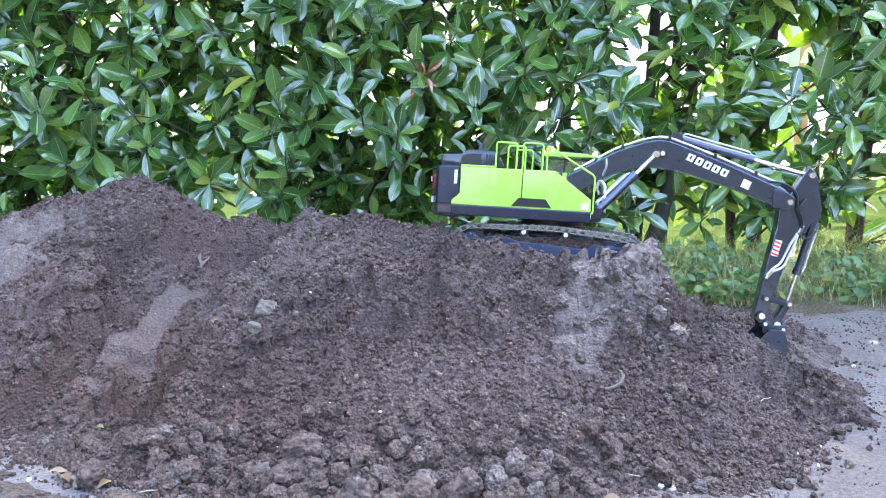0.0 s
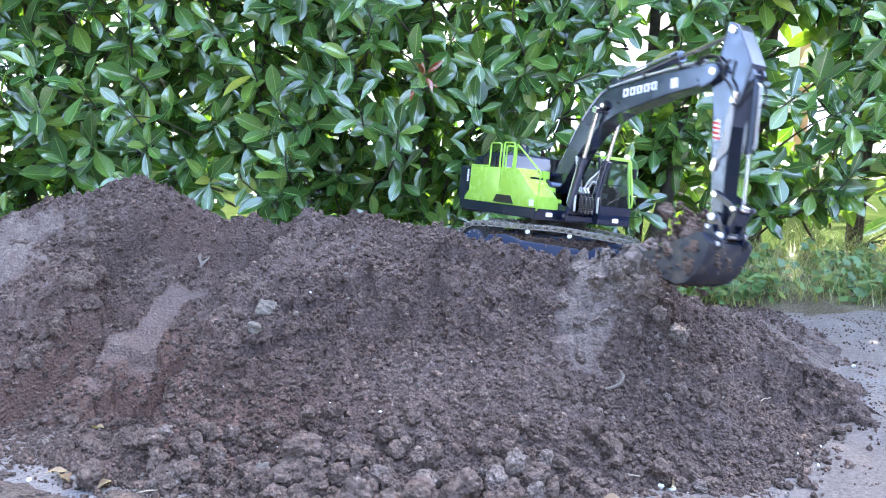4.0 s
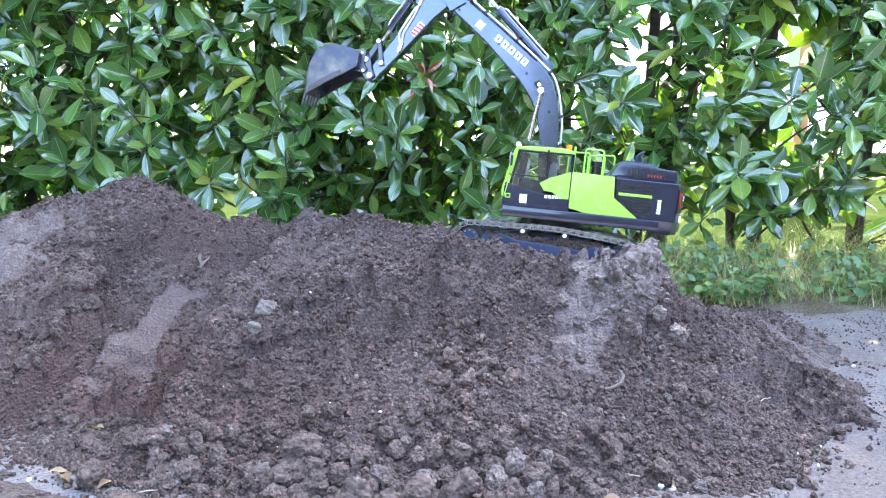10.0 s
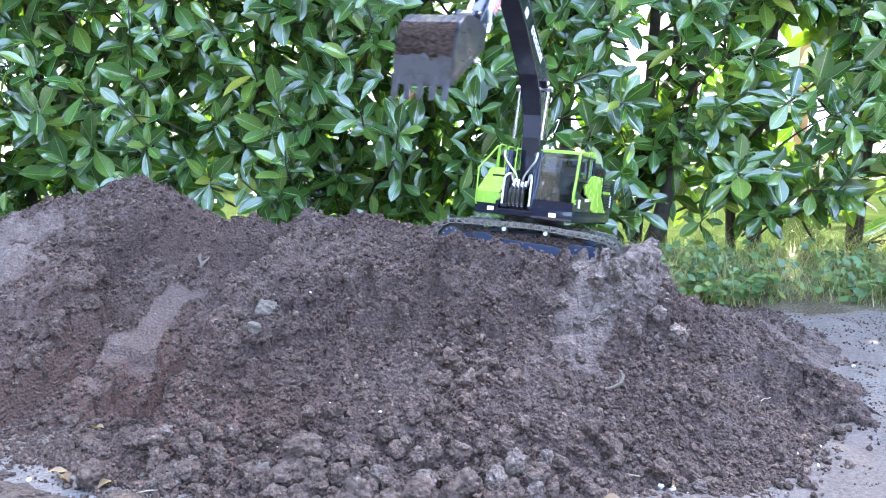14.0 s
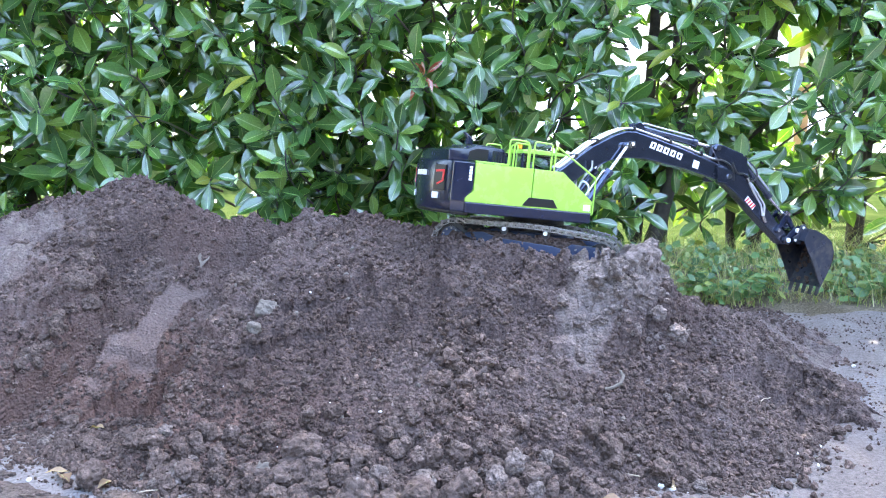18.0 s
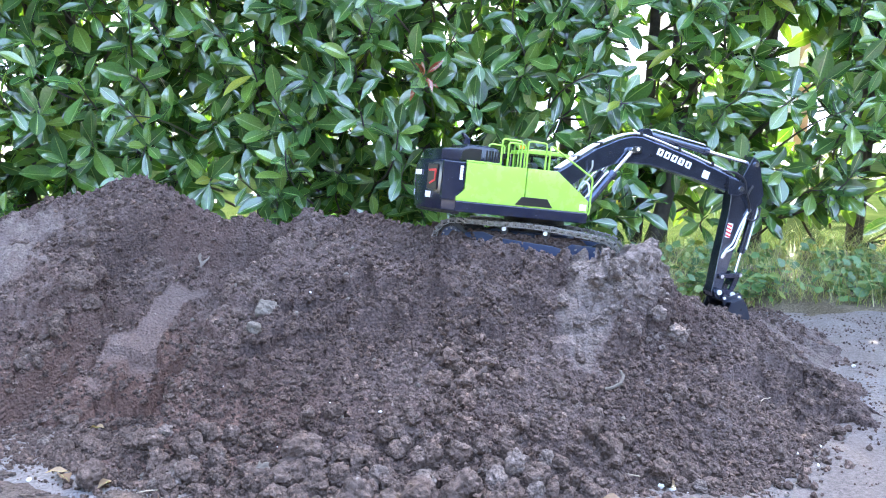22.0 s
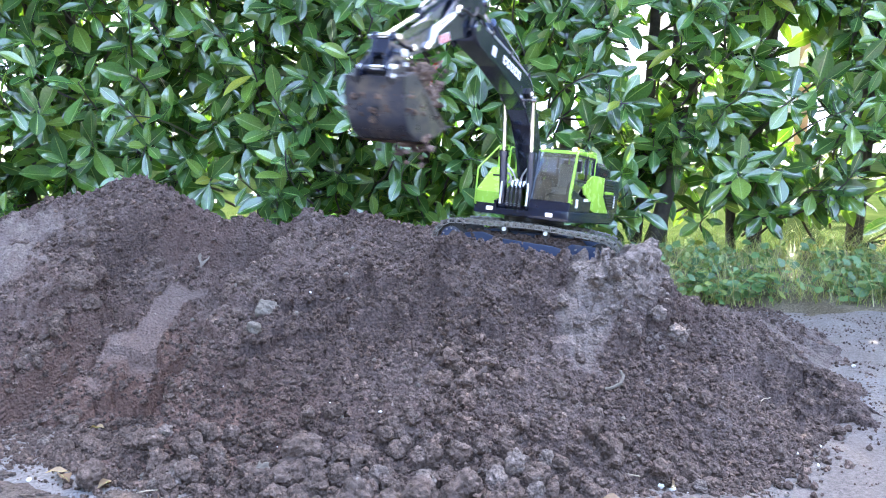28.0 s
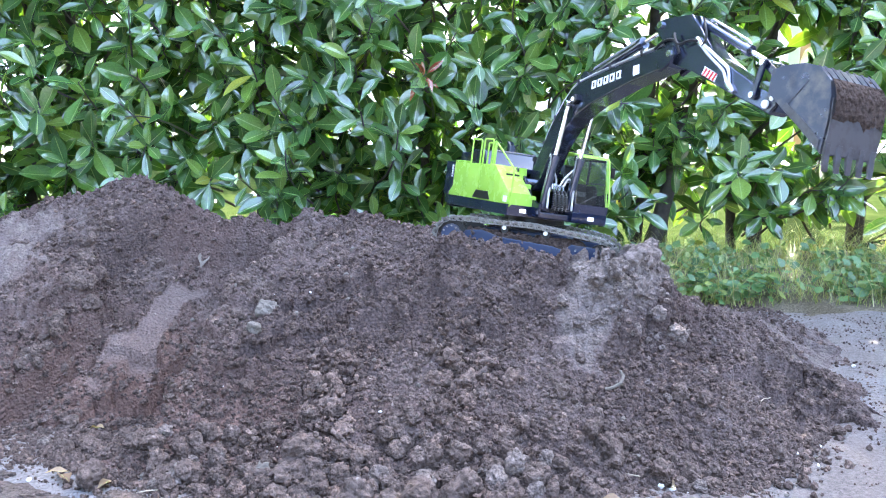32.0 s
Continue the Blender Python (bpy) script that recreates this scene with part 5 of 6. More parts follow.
# ---- verge plants ----
def grass(count, seed):
    r = np.random.RandomState(seed)
    P, Q, U = [], [], []
    for k in range(count):
        x, y = r.uniform(-2.4, 2.4), 2.16 + 0.75 * r.beta(1.1, 1.6)
        if x < 0.3 and r.rand() < 0.6:
            continue
        h, w, a = r.uniform(0.025, 0.075) + 0.12 * r.rand() ** 4, r.uniform(0.0006, 0.0015), r.uniform(0, 6.28)
        bend = r.uniform(0.4, 1.7) * h
        c, s = math.cos(a), math.sin(a)
        z0 = 0.05 * float(sstep(2.1, 2.5, y)) - 0.005
        i = len(P) * 8
        blade = []
        for t in (0, 0.4, 0.75, 1.0):
            ww = w * (1 - t * 0.9)
            for v in (-1, 1):
                blade.append((x + c * bend * t * t - s * ww * v, y + s * bend * t * t + c * ww * v, z0 + h * (t - 0.25 * t * t)))
        P.append(blade)
        Q += [(i + 2 * j, i + 2 * j + 1, i + 2 * j + 3, i + 2 * j + 2) for j in range(3)]
        U += [(t, v) for t in (0, 0.4, 0.75, 1) for v in (-1, 1)]
    ob = new("grass", mesh_arrays("grass", np.array(P).reshape(-1, 3), np.array(Q), np.array(U, float), GRASS))
    return tagged(ob, "tufts of green and dry grass on the verge", "grass", kind="stuff")


grass(26000, 4)


def weed_place(r):
    x, y = r.uniform(0.35, 2.2), 2.17 + 0.5 * r.beta(1, 2)
    if noise.noise(Vector((x * 3.3, y * 3.3, 2))) < -0.05 and r.rand() < 0.85:
        return None
    return (x, y, 0.012 + 0.05 * float(sstep(2.1, 2.5, y)) + r.uniform(0.0, 0.06))


def weeds(count, seed):
    r = np.random.RandomState(seed)
    P, Q, U = [], [], []
    n = 10
    made = 0
    while made < count:
        p = weed_place(r)
        if p is None:
            continue
        R = r.uniform(0.006, 0.017)
        nrm = Vector(r.normal(0, 0.45, 3)) + Vector((0, -0.55, 0.8))
        m = np.array(frame_of(Vector((r.normal(), r.normal(), 0.1)), nrm))
        ring = [(0, 0, 0)] + [(R * math.cos(6.283 * k / n) * (1 if k else 0.55), R * math.sin(6.283 * k / n), 0.15 * R + 0.1 * R * math.cos(3 * k)) for k in range(n)]
        P.append(np.array(ring) @ m.T + np.array(p))
        i = made * (n + 1)
        Q += [(i, i + 1 + k, i + 1 + (k + 1) % n) for k in range(n)]
        U += [(0.5, 0.5)] + [(0.5, 0.6)] * n
        made += 1
    ob = new("ground_cover", mesh_arrays("ground_cover", np.concatenate(P), np.array(Q), np.array(U, float), WEED))
    return tagged(ob, "low round-leaved green weeds along the asphalt", "weeds", kind="stuff")


weeds(1500, 6)
for k in range(14):
    x, y = rng.uniform(0.45, 1.7), rng.uniform(2.08, 2.24)
    ob = new("fallen_leaf", mesh_arrays("fallen_leaf", *leaf_arrays(0.45, rng.uniform(-0.4, 0.5), 0.5, 6, 2, 1.0), DRY_LEAF))
    L = rng.uniform(0.03, 0.06)
    ob.matrix_basis = pose(x, y, 0.012, rng.uniform(-20, 20), rng.uniform(-25, 5), rng.uniform(0, 360)) @ Matrix.Diagonal((L, L, L, 1))
    tagged(ob, "curled dry brown leaf lying on the asphalt edge", "leaf", "fallen leaves")

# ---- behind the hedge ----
# emission and pale noise patches stand in for sunlight on the far garden
GLOW = material("glowing_garden", (0.8, 0.8, 0.8), 1.0)
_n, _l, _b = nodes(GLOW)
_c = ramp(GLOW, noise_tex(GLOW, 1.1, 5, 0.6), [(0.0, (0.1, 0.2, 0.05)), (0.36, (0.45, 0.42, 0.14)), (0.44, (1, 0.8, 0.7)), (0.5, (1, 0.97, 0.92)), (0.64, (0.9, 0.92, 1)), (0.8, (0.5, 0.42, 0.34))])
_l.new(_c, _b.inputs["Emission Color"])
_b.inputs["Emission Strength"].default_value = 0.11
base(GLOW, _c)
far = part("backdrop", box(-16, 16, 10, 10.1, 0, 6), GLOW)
tagged(far, "glowing panel standing for the overexposed pale garden far behind the hedge", "backdrop", kind="structure")
WOOD = material("tan_timber", (0.45, 0.28, 0.14), 0.7)
base(WOOD, ramp(WOOD, noise_tex(WOOD, 12, 5), [(0.3, (0.36, 0.21, 0.1)), (0.7, (0.55, 0.36, 0.2))]))
PALE = material("white_post_paint", (0.8, 0.8, 0.8), 0.6)
TERRA = material("terracotta", (0.5, 0.16, 0.06), 0.7)
shelter = thing("garden_shelter", "white and tan timber garden shelter on the lawn", "shelter", "", pose(0, 0, 0))
part("post", box(1.93, 2.0, 4.6, 4.68, -0.02, 1.9, 0.008), PALE, shelter)
part("post", box(2.03, 2.12, 4.7, 4.78, -0.02, 1.9, 0.008), WOOD, shelter)
part("beam", box(2.0, 2.45, 4.72, 4.78, 0.93, 0.99, 0.006), TERRA, shelter)
part("beam", box(2.0, 2.45, 4.72, 4.78, 1.2, 1.28, 0.006), WOOD, shelter)
pot = part("terracotta_pot", rod((2.05, 4.3, -0.02), (2.05, 4.3, 0.26), 0.07, 20, None, 0.1), TERRA)
tagged(pot, "terracotta plant pot on the lawn", "pot")


# ---- clods, stones and litter on the heap ----
def clod_arrays(r, size, sub=1):
    bm = bmesh.new()
    bmesh.ops.create_icosphere(bm, subdivisions=sub, radius=1)
    off = Vector((r.uniform(-50, 50), r.uniform(-50, 50), r.uniform(-50, 50)))
    for v in bm.verts:
        v.co *= 1 + (0.5 if sub == 1 else 0.42) * noise.noise(v.co * 1.1 + off) + (0.3 if sub == 1 else 0.2) * noise.noise(v.co * 2.3 + off) + (0.1 * noise.noise(v.co * 5 + off) + 0.07 * noise.noise(v.co * 11 + off) if sub > 1 else 0)
        v.co.z *= 0.85
    pts = np.array([v.co[:] for v in bm.verts])
    tris = np.array([[v.index for v in f.verts] for f in bm.faces])
    bm.free()
    return pts, tris


clod_rng = random.Random(11)
SMALL = [clod_arrays(clod_rng, 1, 1) for _ in range(14)]


def crumb_field(name, count, place, sizes, mat, seed, label):
    r = np.random.RandomState(seed)
    P, Q, base_i = [], [], 0
    xs, ys = place(r, count)
    zs = soil_height(xs, ys)
    bare = ((crust_patch(xs, ys) > 0.22) | (ramp_patch(xs, ys) > 0.3)) & (mat is not PALE_SOIL)
    for x, y, z in zip(xs[~bare], ys[~bare], zs[~bare]):
        pts, tris = SMALL[r.randint(len(SMALL))]
        s = sizes[0] + (sizes[1] - sizes[0]) * r.rand() ** 2.6
        m = np.array(Euler(r.uniform(0, 6.28, 3)).to_matrix()) * s
        P.append(pts @ m.T + np.array((x, y, max(z, 0.0) + s * 0.2)))
        Q.append(tris + base_i)
        base_i += len(pts)
    ob = new(name, mesh_arrays(name, np.concatenate(P), np.concatenate(Q), None, mat, False))
    return tagged(ob, label, "soil crumbs", kind="stuff")


def on_slope(r, n):
    x = r.uniform(-1.5, 0.92, n)
    yt = np.interp(x, TOE_X, TOE_Y)
    return x, yt + (r.beta(1.0, 1.35, n)) * 0.78 - 0.03


def near_toe(r, n):
    x = r.uniform(-1.2, 0.9, n)
    return x, np.interp(x, TOE_X, TOE_Y) + r.normal(0.02, 0.05, n)


def on_road(r, n):
    x = r.uniform(-1.2, 1.6, n)
    return x, np.where(x > 0.5, r.uniform(1.1, 2.1, n), np.interp(x, TOE_X, TOE_Y) - np.abs(r.normal(0, 0.07, n)))


def beside_heap(r, n):
    x = 0.72 + 0.75 * r.beta(1, 1.8, n)
    return x, r.uniform(1.2, 2.12, n)


PALE_SOIL = soil_material("dry_crust", (0.18, 0.145, 0.128), (0.21, 0.17, 0.152), (0.22, 0.182, 0.162))
crumb_field("soil_crumbs", 52000, on_slope, (0.0014, 0.0072), CLOD, 1, "small crumbs of dark soil on the heap")
crumb_field("soil_crumbs", 2800, near_toe, (0.002, 0.009), CLOD, 2, "crumbs and small clods at the foot of the heap")
crumb_field("soil_crumbs", 6500, on_road, (0.0006, 0.003), CLOD, 3, "soil crumbs strewn on the asphalt")
crumb_field("soil_crumbs", 3600, beside_heap, (0.0006, 0.0036), CLOD, 14, "soil crumbs thinning out over the asphalt")
crumb_field("pebbles", 260, on_slope, (0.0015, 0.006), STONE, 4, "pale pebbles mixed into the soil")
crumb_field("pebbles", 170, on_road, (0.0012, 0.004), STONE, 8, "pale grit on the asphalt")
crumb_field("white_chips", 60, on_slope, (0.0012, 0.0032), WHITE_CHIP, 5, "tiny white chips in the soil")


UNIT = 0.013


def on_crust(r, n):
    return r.normal(0.345, 0.06, n), r.normal(1.4, 0.06, n)


crumb_field("soil_crumbs", 450, on_crust, (0.0015, 0.009), PALE_SOIL, 12, "pale dry crumbs on the broken ledge")


def clod_mesh(mat, k):
    pts, tris = clod_arrays(clod_rng, 1, 4)
    return mesh_arrays("soil_clod", pts * UNIT, tris, None, mat, False)


CLODS = [clod_mesh(LUMP, k) for k in range(10)]
CRUSTS = [clod_mesh(PALE_SOIL, k) for k in range(6)]


def lay_clod(x, y, r, meshes, label, group, sink=0.25):
    ob = new("soil_clod", clod_rng.choice(meshes))
    s = [r / UNIT * clod_rng.uniform(0.8, 1.2) for _ in range(3)]
    ob.matrix_basis = pose(x, y, max(0, top_at(x, y)) + r * (0.75 - sink), *(clod_rng.uniform(0, 360) for _ in range(3))) @ Matrix.Diagonal((*s, 1))
    return tagged(ob, label, "soil clod", group)


SHAPES = [clod_arrays(clod_rng, 1, 3) for _ in range(10)]


class ClodField:
    """Many clods too alike to count, joined into one mesh."""

    def __init__(self):
        self.points, self.faces, self.n = [], [], 0

    def lay(self, x, y, r, sink):
        pts, tris = clod_rng.choice(SHAPES)
        m = np.array(Euler([clod_rng.uniform(0, 6.28) for _ in range(3)]).to_matrix()) @ np.diag([r * clod_rng.uniform(0.8, 1.2) for _ in range(3)])
        self.points.append(pts @ m.T + np.array((x, y, max(0, top_at(x, y)) + r * (0.75 - sink))))
        self.faces.append(tris + self.n)
        self.n += len(pts)

    def done(self, label):
        ob = new("soil_clods", mesh_arrays("soil_clods", np.concatenate(self.points), np.concatenate(self.faces), None, LUMP, False))
        return tagged(ob, label, "soil clods", kind="stuff")


foot, slope, edges = ClodField(), ClodField(), ClodField()
for k in range(210):
    x = clod_rng.triangular(-0.75, 0.75, -0.15)
    y = float(np.interp(x, TOE_X, TOE_Y)) + abs(clod_rng.gauss(0, 0.075)) - 0.02
    foot.lay(x, y, clod_rng.choice((0.005, 0.006, 0.007, 0.008, 0.009, 0.011, 0.013, 0.015)), 0.2)
LARGE = ((0.029, 1.045, 0.0313), (-0.03, 1.03, 0.0287), (-0.222, 1.085, 0.0248), (-0.122, 1.03, 0.0286), (-0.237, 1.046, 0.0186), (-0.383, 1.11, 0.0194), (-0.342, 1.135, 0.0154),
         (-0.327, 1.17, 0.0149), (-0.379, 1.16, 0.0157), (-0.178, 1.06, 0.0204), (0.098, 1.05, 0.0186), (-0.016, 1.1, 0.0149), (0.191, 1.08, 0.0182), (0.249, 1.125, 0.0187),
         (-0.518, 1.1, 0.0252), (-0.288, 1.1, 0.0143), (-0.15, 1.075, 0.0163), (-0.205, 1.11, 0.0252), (-0.403, 1.118, 0.017), (0.71, 1.35, 0.013), (0.675, 1.29, 0.011))
for x, y, r in LARGE:
    lay_clod(x, y, 0.94 * r, CLODS, "fist-shaped brown clod of soil at the heap's foot", "large clods at the foot", 0.1)
for x, y, r in ((-0.378, 1.135, 0.012), (-0.245, 1.09, 0.008), (-0.33, 1.1, 0.007), (0.06, 1.085, 0.0107), (0.151, 1.1, 0.0125), (-0.44, 1.2, 0.012), (-0.48, 1.19, 0.01), (-0.66, 1.25, 0.011), (0.21, 1.36, 0.0135)):
    lay_clod(x, y, r, CRUSTS, "pale dry clod of soil on the heap", "pale clods", 0.4)
for k in range(60):
    x = clod_rng.uniform(-1.1, 0.85)
    y = float(np.interp(x, TOE_X, TOE_Y)) + clod_rng.uniform(0.03, 0.42)
    slope.lay(x, y, clod_rng.uniform(0.004, 0.011), 0.55)
for k in range(26):
    x = clod_rng.gauss(0.335, 0.05)
    y = 1.43 - abs(clod_rng.gauss(0, 0.08))
    lay_clod(x, y, clod_rng.uniform(0.005, 0.017), CRUSTS, "pale dry lump of crusted soil", "crust lumps", 0.75)
# the chunky edges of the old ramp, and slabs of the broken ledge
for k in range(46):
    y = clod_rng.uniform(1.38, 1.74)
    x = float(np.interp(y, RAMP_Y, RIM_X)) + clod_rng.gauss(-0.012, 0.016)
    edges.lay(x, y, clod_rng.uniform(0.006, 0.017), 0.6)
for k in range(40):
    y = clod_rng.uniform(1.25, 1.72)
    x = float(np.interp(y, RAMP_Y, RIDGE_X)) + clod_rng.gauss(0.025, 0.02)
    edges.lay(x, y, clod_rng.uniform(0.004, 0.012), 0.55)
foot.done("rough brown clods of soil at the heap's foot")
slope.done("small brown clods of soil on the slope")
edges.done("rough clods of soil along the edges of the ramp")
for x, y, r in ((0.25, 1.425, 0.022), (0.285, 1.405, 0.026), (0.32, 1.415, 0.028), (0.355, 1.41, 0.027), (0.382, 1.425, 0.021), (0.33, 1.44, 0.024), (0.375, 1.45, 0.02),
                (0.27, 1.375, 0.018), (0.305, 1.37, 0.019), (0.345, 1.375, 0.02), (0.235, 1.345, 0.017), (0.26, 1.32, 0.014), (0.225, 1.31, 0.012)):
    lay_clod(x, y, r, CRUSTS, "pale slab of crusted soil broken from the ledge", "crust slabs", 1.15)
for k in range(70):
    x = clod_rng.uniform(-0.46, 0.4)
    y = float(np.interp(x, TOE_X, TOE_Y)) + abs(clod_rng.gauss(0, 0.05)) - 0.015
    lay_clod(x, y, clod_rng.uniform(0.009, 0.017), clod_rng.choice((CLODS,) * 6 + (CRUSTS,)), "rounded brown clod of soil at the heap's foot", "clods at the foot", 0.1)
for x, y, r in ((-0.27, 1.105, 0.016), (-0.318, 1.413, 0.017), (-0.333, 1.36, 0.012)):
    ob = lay_clod(x, y, r, CLODS, "rounded grey-brown stone in the soil", "stones", 0.4)
    ob.name = "stone"
    ob.data = ob.data.copy()
    ob.data.materials[0] = STONE
for x, y, r in ((0.335, 1.085, 0.006), (0.318, 1.09, 0.005), (0.352, 1.08, 0.004), (0.885, 1.655, 0.004), (0.56, 1.19, 0.003), (0.62, 1.24, 0.003), (0.585, 1.17, 0.003), (0.9, 1.85, 0.003), (0.745, 2.13, 0.005), (-0.62, 1.12, 0.004)):
    ob = lay_clod(x, y, r, CLODS, "small white chip of plaster on the ground", "white chips", 0.3)
    ob.name = "white_chip"
    ob.data = ob.data.copy()
    ob.data.materials[0] = WHITE_CHIP
STRAW = material("pale_straw", (0.36, 0.3, 0.22), 0.8)
for x, y, rz, L in ((0.29, 1.1, 160, 0.06), (0.25, 1.075, 175, 0.05), (0.74, 2.14, 75, 0.035), (-0.45, 1.07, 15, 0.06), (-0.52, 1.1, 100, 0.04), (0.55, 1.32, 30, 0.03)):
    ob = part("straw", tube([(0, 0, 0), (L * 0.4, 0.003, 0.002), (L * 0.7, -0.002, 0.003), (L, 0.004, 0)], 0.0011, 6), STRAW)
    ob.matrix_basis = pose(x, y, max(0, top_at(x, y)) + 0.003, 0, 0, rz)
    tagged(ob, "short dry pale straw lying on the ground", "straw", "straws")
worm = part("dry_twig", tube([(0.26, 1.225, 0), (0.272, 1.222, 0.004), (0.284, 1.224, 0.01), (0.291, 1.236, 0.018), (0.287, 1.244, 0.024)], 0.0028, 7), STONE)
worm.location = (0, 0, top_at(0.275, 1.23) + 0.002)
tagged(worm, "short pale bent root lying on the soil", "twig")
for x, y, rz in ((-0.6, 1.13, 20), (-0.55, 1.1, 130), (-0.5, 1.08, 75), (0.22, 1.045, 10), (-0.58, 1.3, 160), (0.33, 1.08, 45)):
    ob = new("fallen_leaf", mesh_arrays("fallen_leaf", *leaf_arrays(0.4, 0.5, 0.5, 6, 2, 1.0), DRY_LEAF))
    L = clod_rng.uniform(0.03, 0.05)
    ob.matrix_basis = pose(x, y, max(0, top_at(x, y)) + 0.008, 10, -8, rz) @ Matrix.Diagonal((L, L, L, 1))
    tagged(ob, "torn dry brown leaf at the heap's foot", "leaf", "fallen leaves")

MUD = soil_material("thin_mud", (0.11, 0.086, 0.074), (0.15, 0.12, 0.105), (0.2, 0.165, 0.145))
for x, y, w, d in ((-0.62, 1.08, 0.09, 0.03), (-0.56, 1.05, 0.07, 0.02), (-0.68, 1.13, 0.05, 0.025), (-0.46, 1.06, 0.06, 0.025), (-0.72, 1.09, 0.06, 0.018)):
    crust_bm = bmesh.new()
    bmesh.ops.create_circle(crust_bm, cap_ends=True, segments=28, radius=1)
    for v in crust_bm.verts:
        k_ = 1 + 0.9 * noise.noise(Vector((v.co.x * 2 + x * 30, v.co.y * 2, 3)))
        v.co = Vector((v.co.x * w * k_ * 0.6, v.co.y * d * k_ * 0.8, 0))
    top = bmesh.ops.extrude_face_region(crust_bm, geom=crust_bm.faces[:])["geom"]
    for v in top:
        if isinstance(v, bmesh.types.BMVert):
            v.co = Vector((v.co.x * 0.9, v.co.y * 0.85, 0.006))
    bmesh.ops.recalc_face_normals(crust_bm, faces=crust_bm.faces)
    ob = part("mud_patch", crust_bm, MUD)
    ob.matrix_basis = pose(x, y, 0.0, 0, 0, clod_rng.uniform(-25, 25))
    tagged(ob, "thin smear of brown mud on the asphalt", "mud", "mud smears")
# soil that the bucket carries: two loads of loose clods and handfuls of crumbs
def crumb_cluster(mat):
    """A handful of crumbs that fall together."""
    P, Q, n = [], [], 0
    for k in range(11):
        pts, tris = clod_rng.choice(SMALL)
        c = np.array([clod_rng.gauss(0, 0.8) for _ in range(3)]) * UNIT
        P.append(pts * UNIT * clod_rng.uniform(0.16, 0.4) + c)
        Q.append(tris + n)
        n += len(pts)
    return mesh_arrays("loose_crumbs", np.concatenate(P), np.concatenate(Q), None, mat, False)


CLUSTERS = [crumb_cluster(CLOD) for _ in range(6)]
LOAD_CLODS = [clod_mesh(CLOD, k) for k in range(6)]
LOADS = []
load_rng = random.Random(23)
BURSTS = {2.3: ((5.6, 5.68), (5.86, 5.93), (5.87, 5.95), (5.88, 5.97), (6.18, 6.28), (6.22, 6.32)),
          23.7: ((28.34, 28.42), (28.38, 28.5), (28.42, 28.52), (28.6, 28.7), (28.62, 28.72), (29.14, 29.34))}
for start, bursts in BURSTS.items():
    load = []
    for k in range(148):
        u, v = load_rng.random(), load_rng.random()
        off = Vector((0.058 - 0.11 * u * (0.45 + 0.55 * math.sin(math.pi * v)), load_rng.uniform(-0.039, 0.039), -0.03 - 0.085 * v))
        if k % 3:
            ob, r = new("loose_crumbs", load_rng.choice(CLUSTERS)), load_rng.uniform(0.011, 0.018)
            tagged(ob, "handful of dark soil crumbs carried by the bucket", "soil crumbs", "bucket load")
        else:
            ob, r = new("loose_clod", load_rng.choice(LOAD_CLODS)), load_rng.uniform(0.008, 0.018)
            if k % 9 == 0:
                off, r = Vector((0.03 + load_rng.uniform(-0.022, 0.018), load_rng.uniform(-0.028, 0.028), -0.062 + load_rng.uniform(-0.026, 0.02))), load_rng.uniform(0.02, 0.027)
            tagged(ob, "loose clod of dark soil carried by the bucket", "soil clod", "bucket load")
        ob.scale = (r / UNIT, r / UNIT, 0.9 * r / UNIT)
        load.append((ob, off, r, load_rng.uniform(*bursts[load_rng.randrange(6)])))
    LOADS.append((start, load))

ob = new("torn_leaf", mesh_arrays("torn_leaf", *leaf_arrays(0.5, 0.6, 0.7, 6, 2, 1.0), STONE))
ob.matrix_basis = pose(-0.53, 1.72, top_at(-0.53, 1.72) + 0.01, 20, -50, 80) @ Matrix.Diagonal((0.05, 0.05, 0.05, 1))
tagged(ob, "grey-green withered leaf sticking out of the soil", "leaf")


# ---- what moves ----
SLEW = [(0, 7.4), (1, 7.8), (2, 7.9), (2.6, 7.7), (3, -0.5), (3.5, -21), (4.2, -58), (5, -100), (5.5, -114), (6, -107.6), (7, -107.6), (7.5, -130), (8, -157.8),
        (8.5, -171), (9, -175.6), (10, -174), (11, -169.4), (12, -165.1), (12.5, -154), (13, -133.9), (13.5, -119), (14, -100.8), (14.5, -83.5), (15.2, -52), (16, -21),
        (16.5, -12.2), (17, 4.8), (17.5, 24), (18, 34.3), (18.5, 33), (19, 29.6), (20, 28.7), (21, 28.2), (24, 28.6), (24.5, 26), (25, 18.5), (25.5, 3.2), (26.3, -32), (27, -64), (27.5, -78.9)]
SLEW += [(28, -103.8), (28.4, -120.8), (29, -122.5), (30, -119.4), (30.5, -103.7), (31, -86.4), (31.5, -69.1), (32, -51.1)]
LIFT = [(0, -0.7), (1, -2.2), (2, 3.1), (2.6, 7.8), (3, 12.8), (3.5, 19.3), (4.5, 35), (5.5, 47), (6, 52), (6.5, 55), (7, 55), (7.5, 53.5), (8, 54.9), (9, 55.4), (10, 56.3), (12, 55.7), (13, 54.3),
        (14, 53.5), (14.5, 52.8), (15.5, 44), (16.5, 29.6), (17, 15), (18, 8.1), (19, -1.9), (20, 1.5), (21, 5.7), (22, 4.6), (23, 4), (24, 8.9), (25, 14.4), (25.5, 15.5), (26.5, 25), (27.5, 33)]
LIFT += [(28.4, 32.1), (30, 32.3), (31.5, 32), (32, 31.2)]
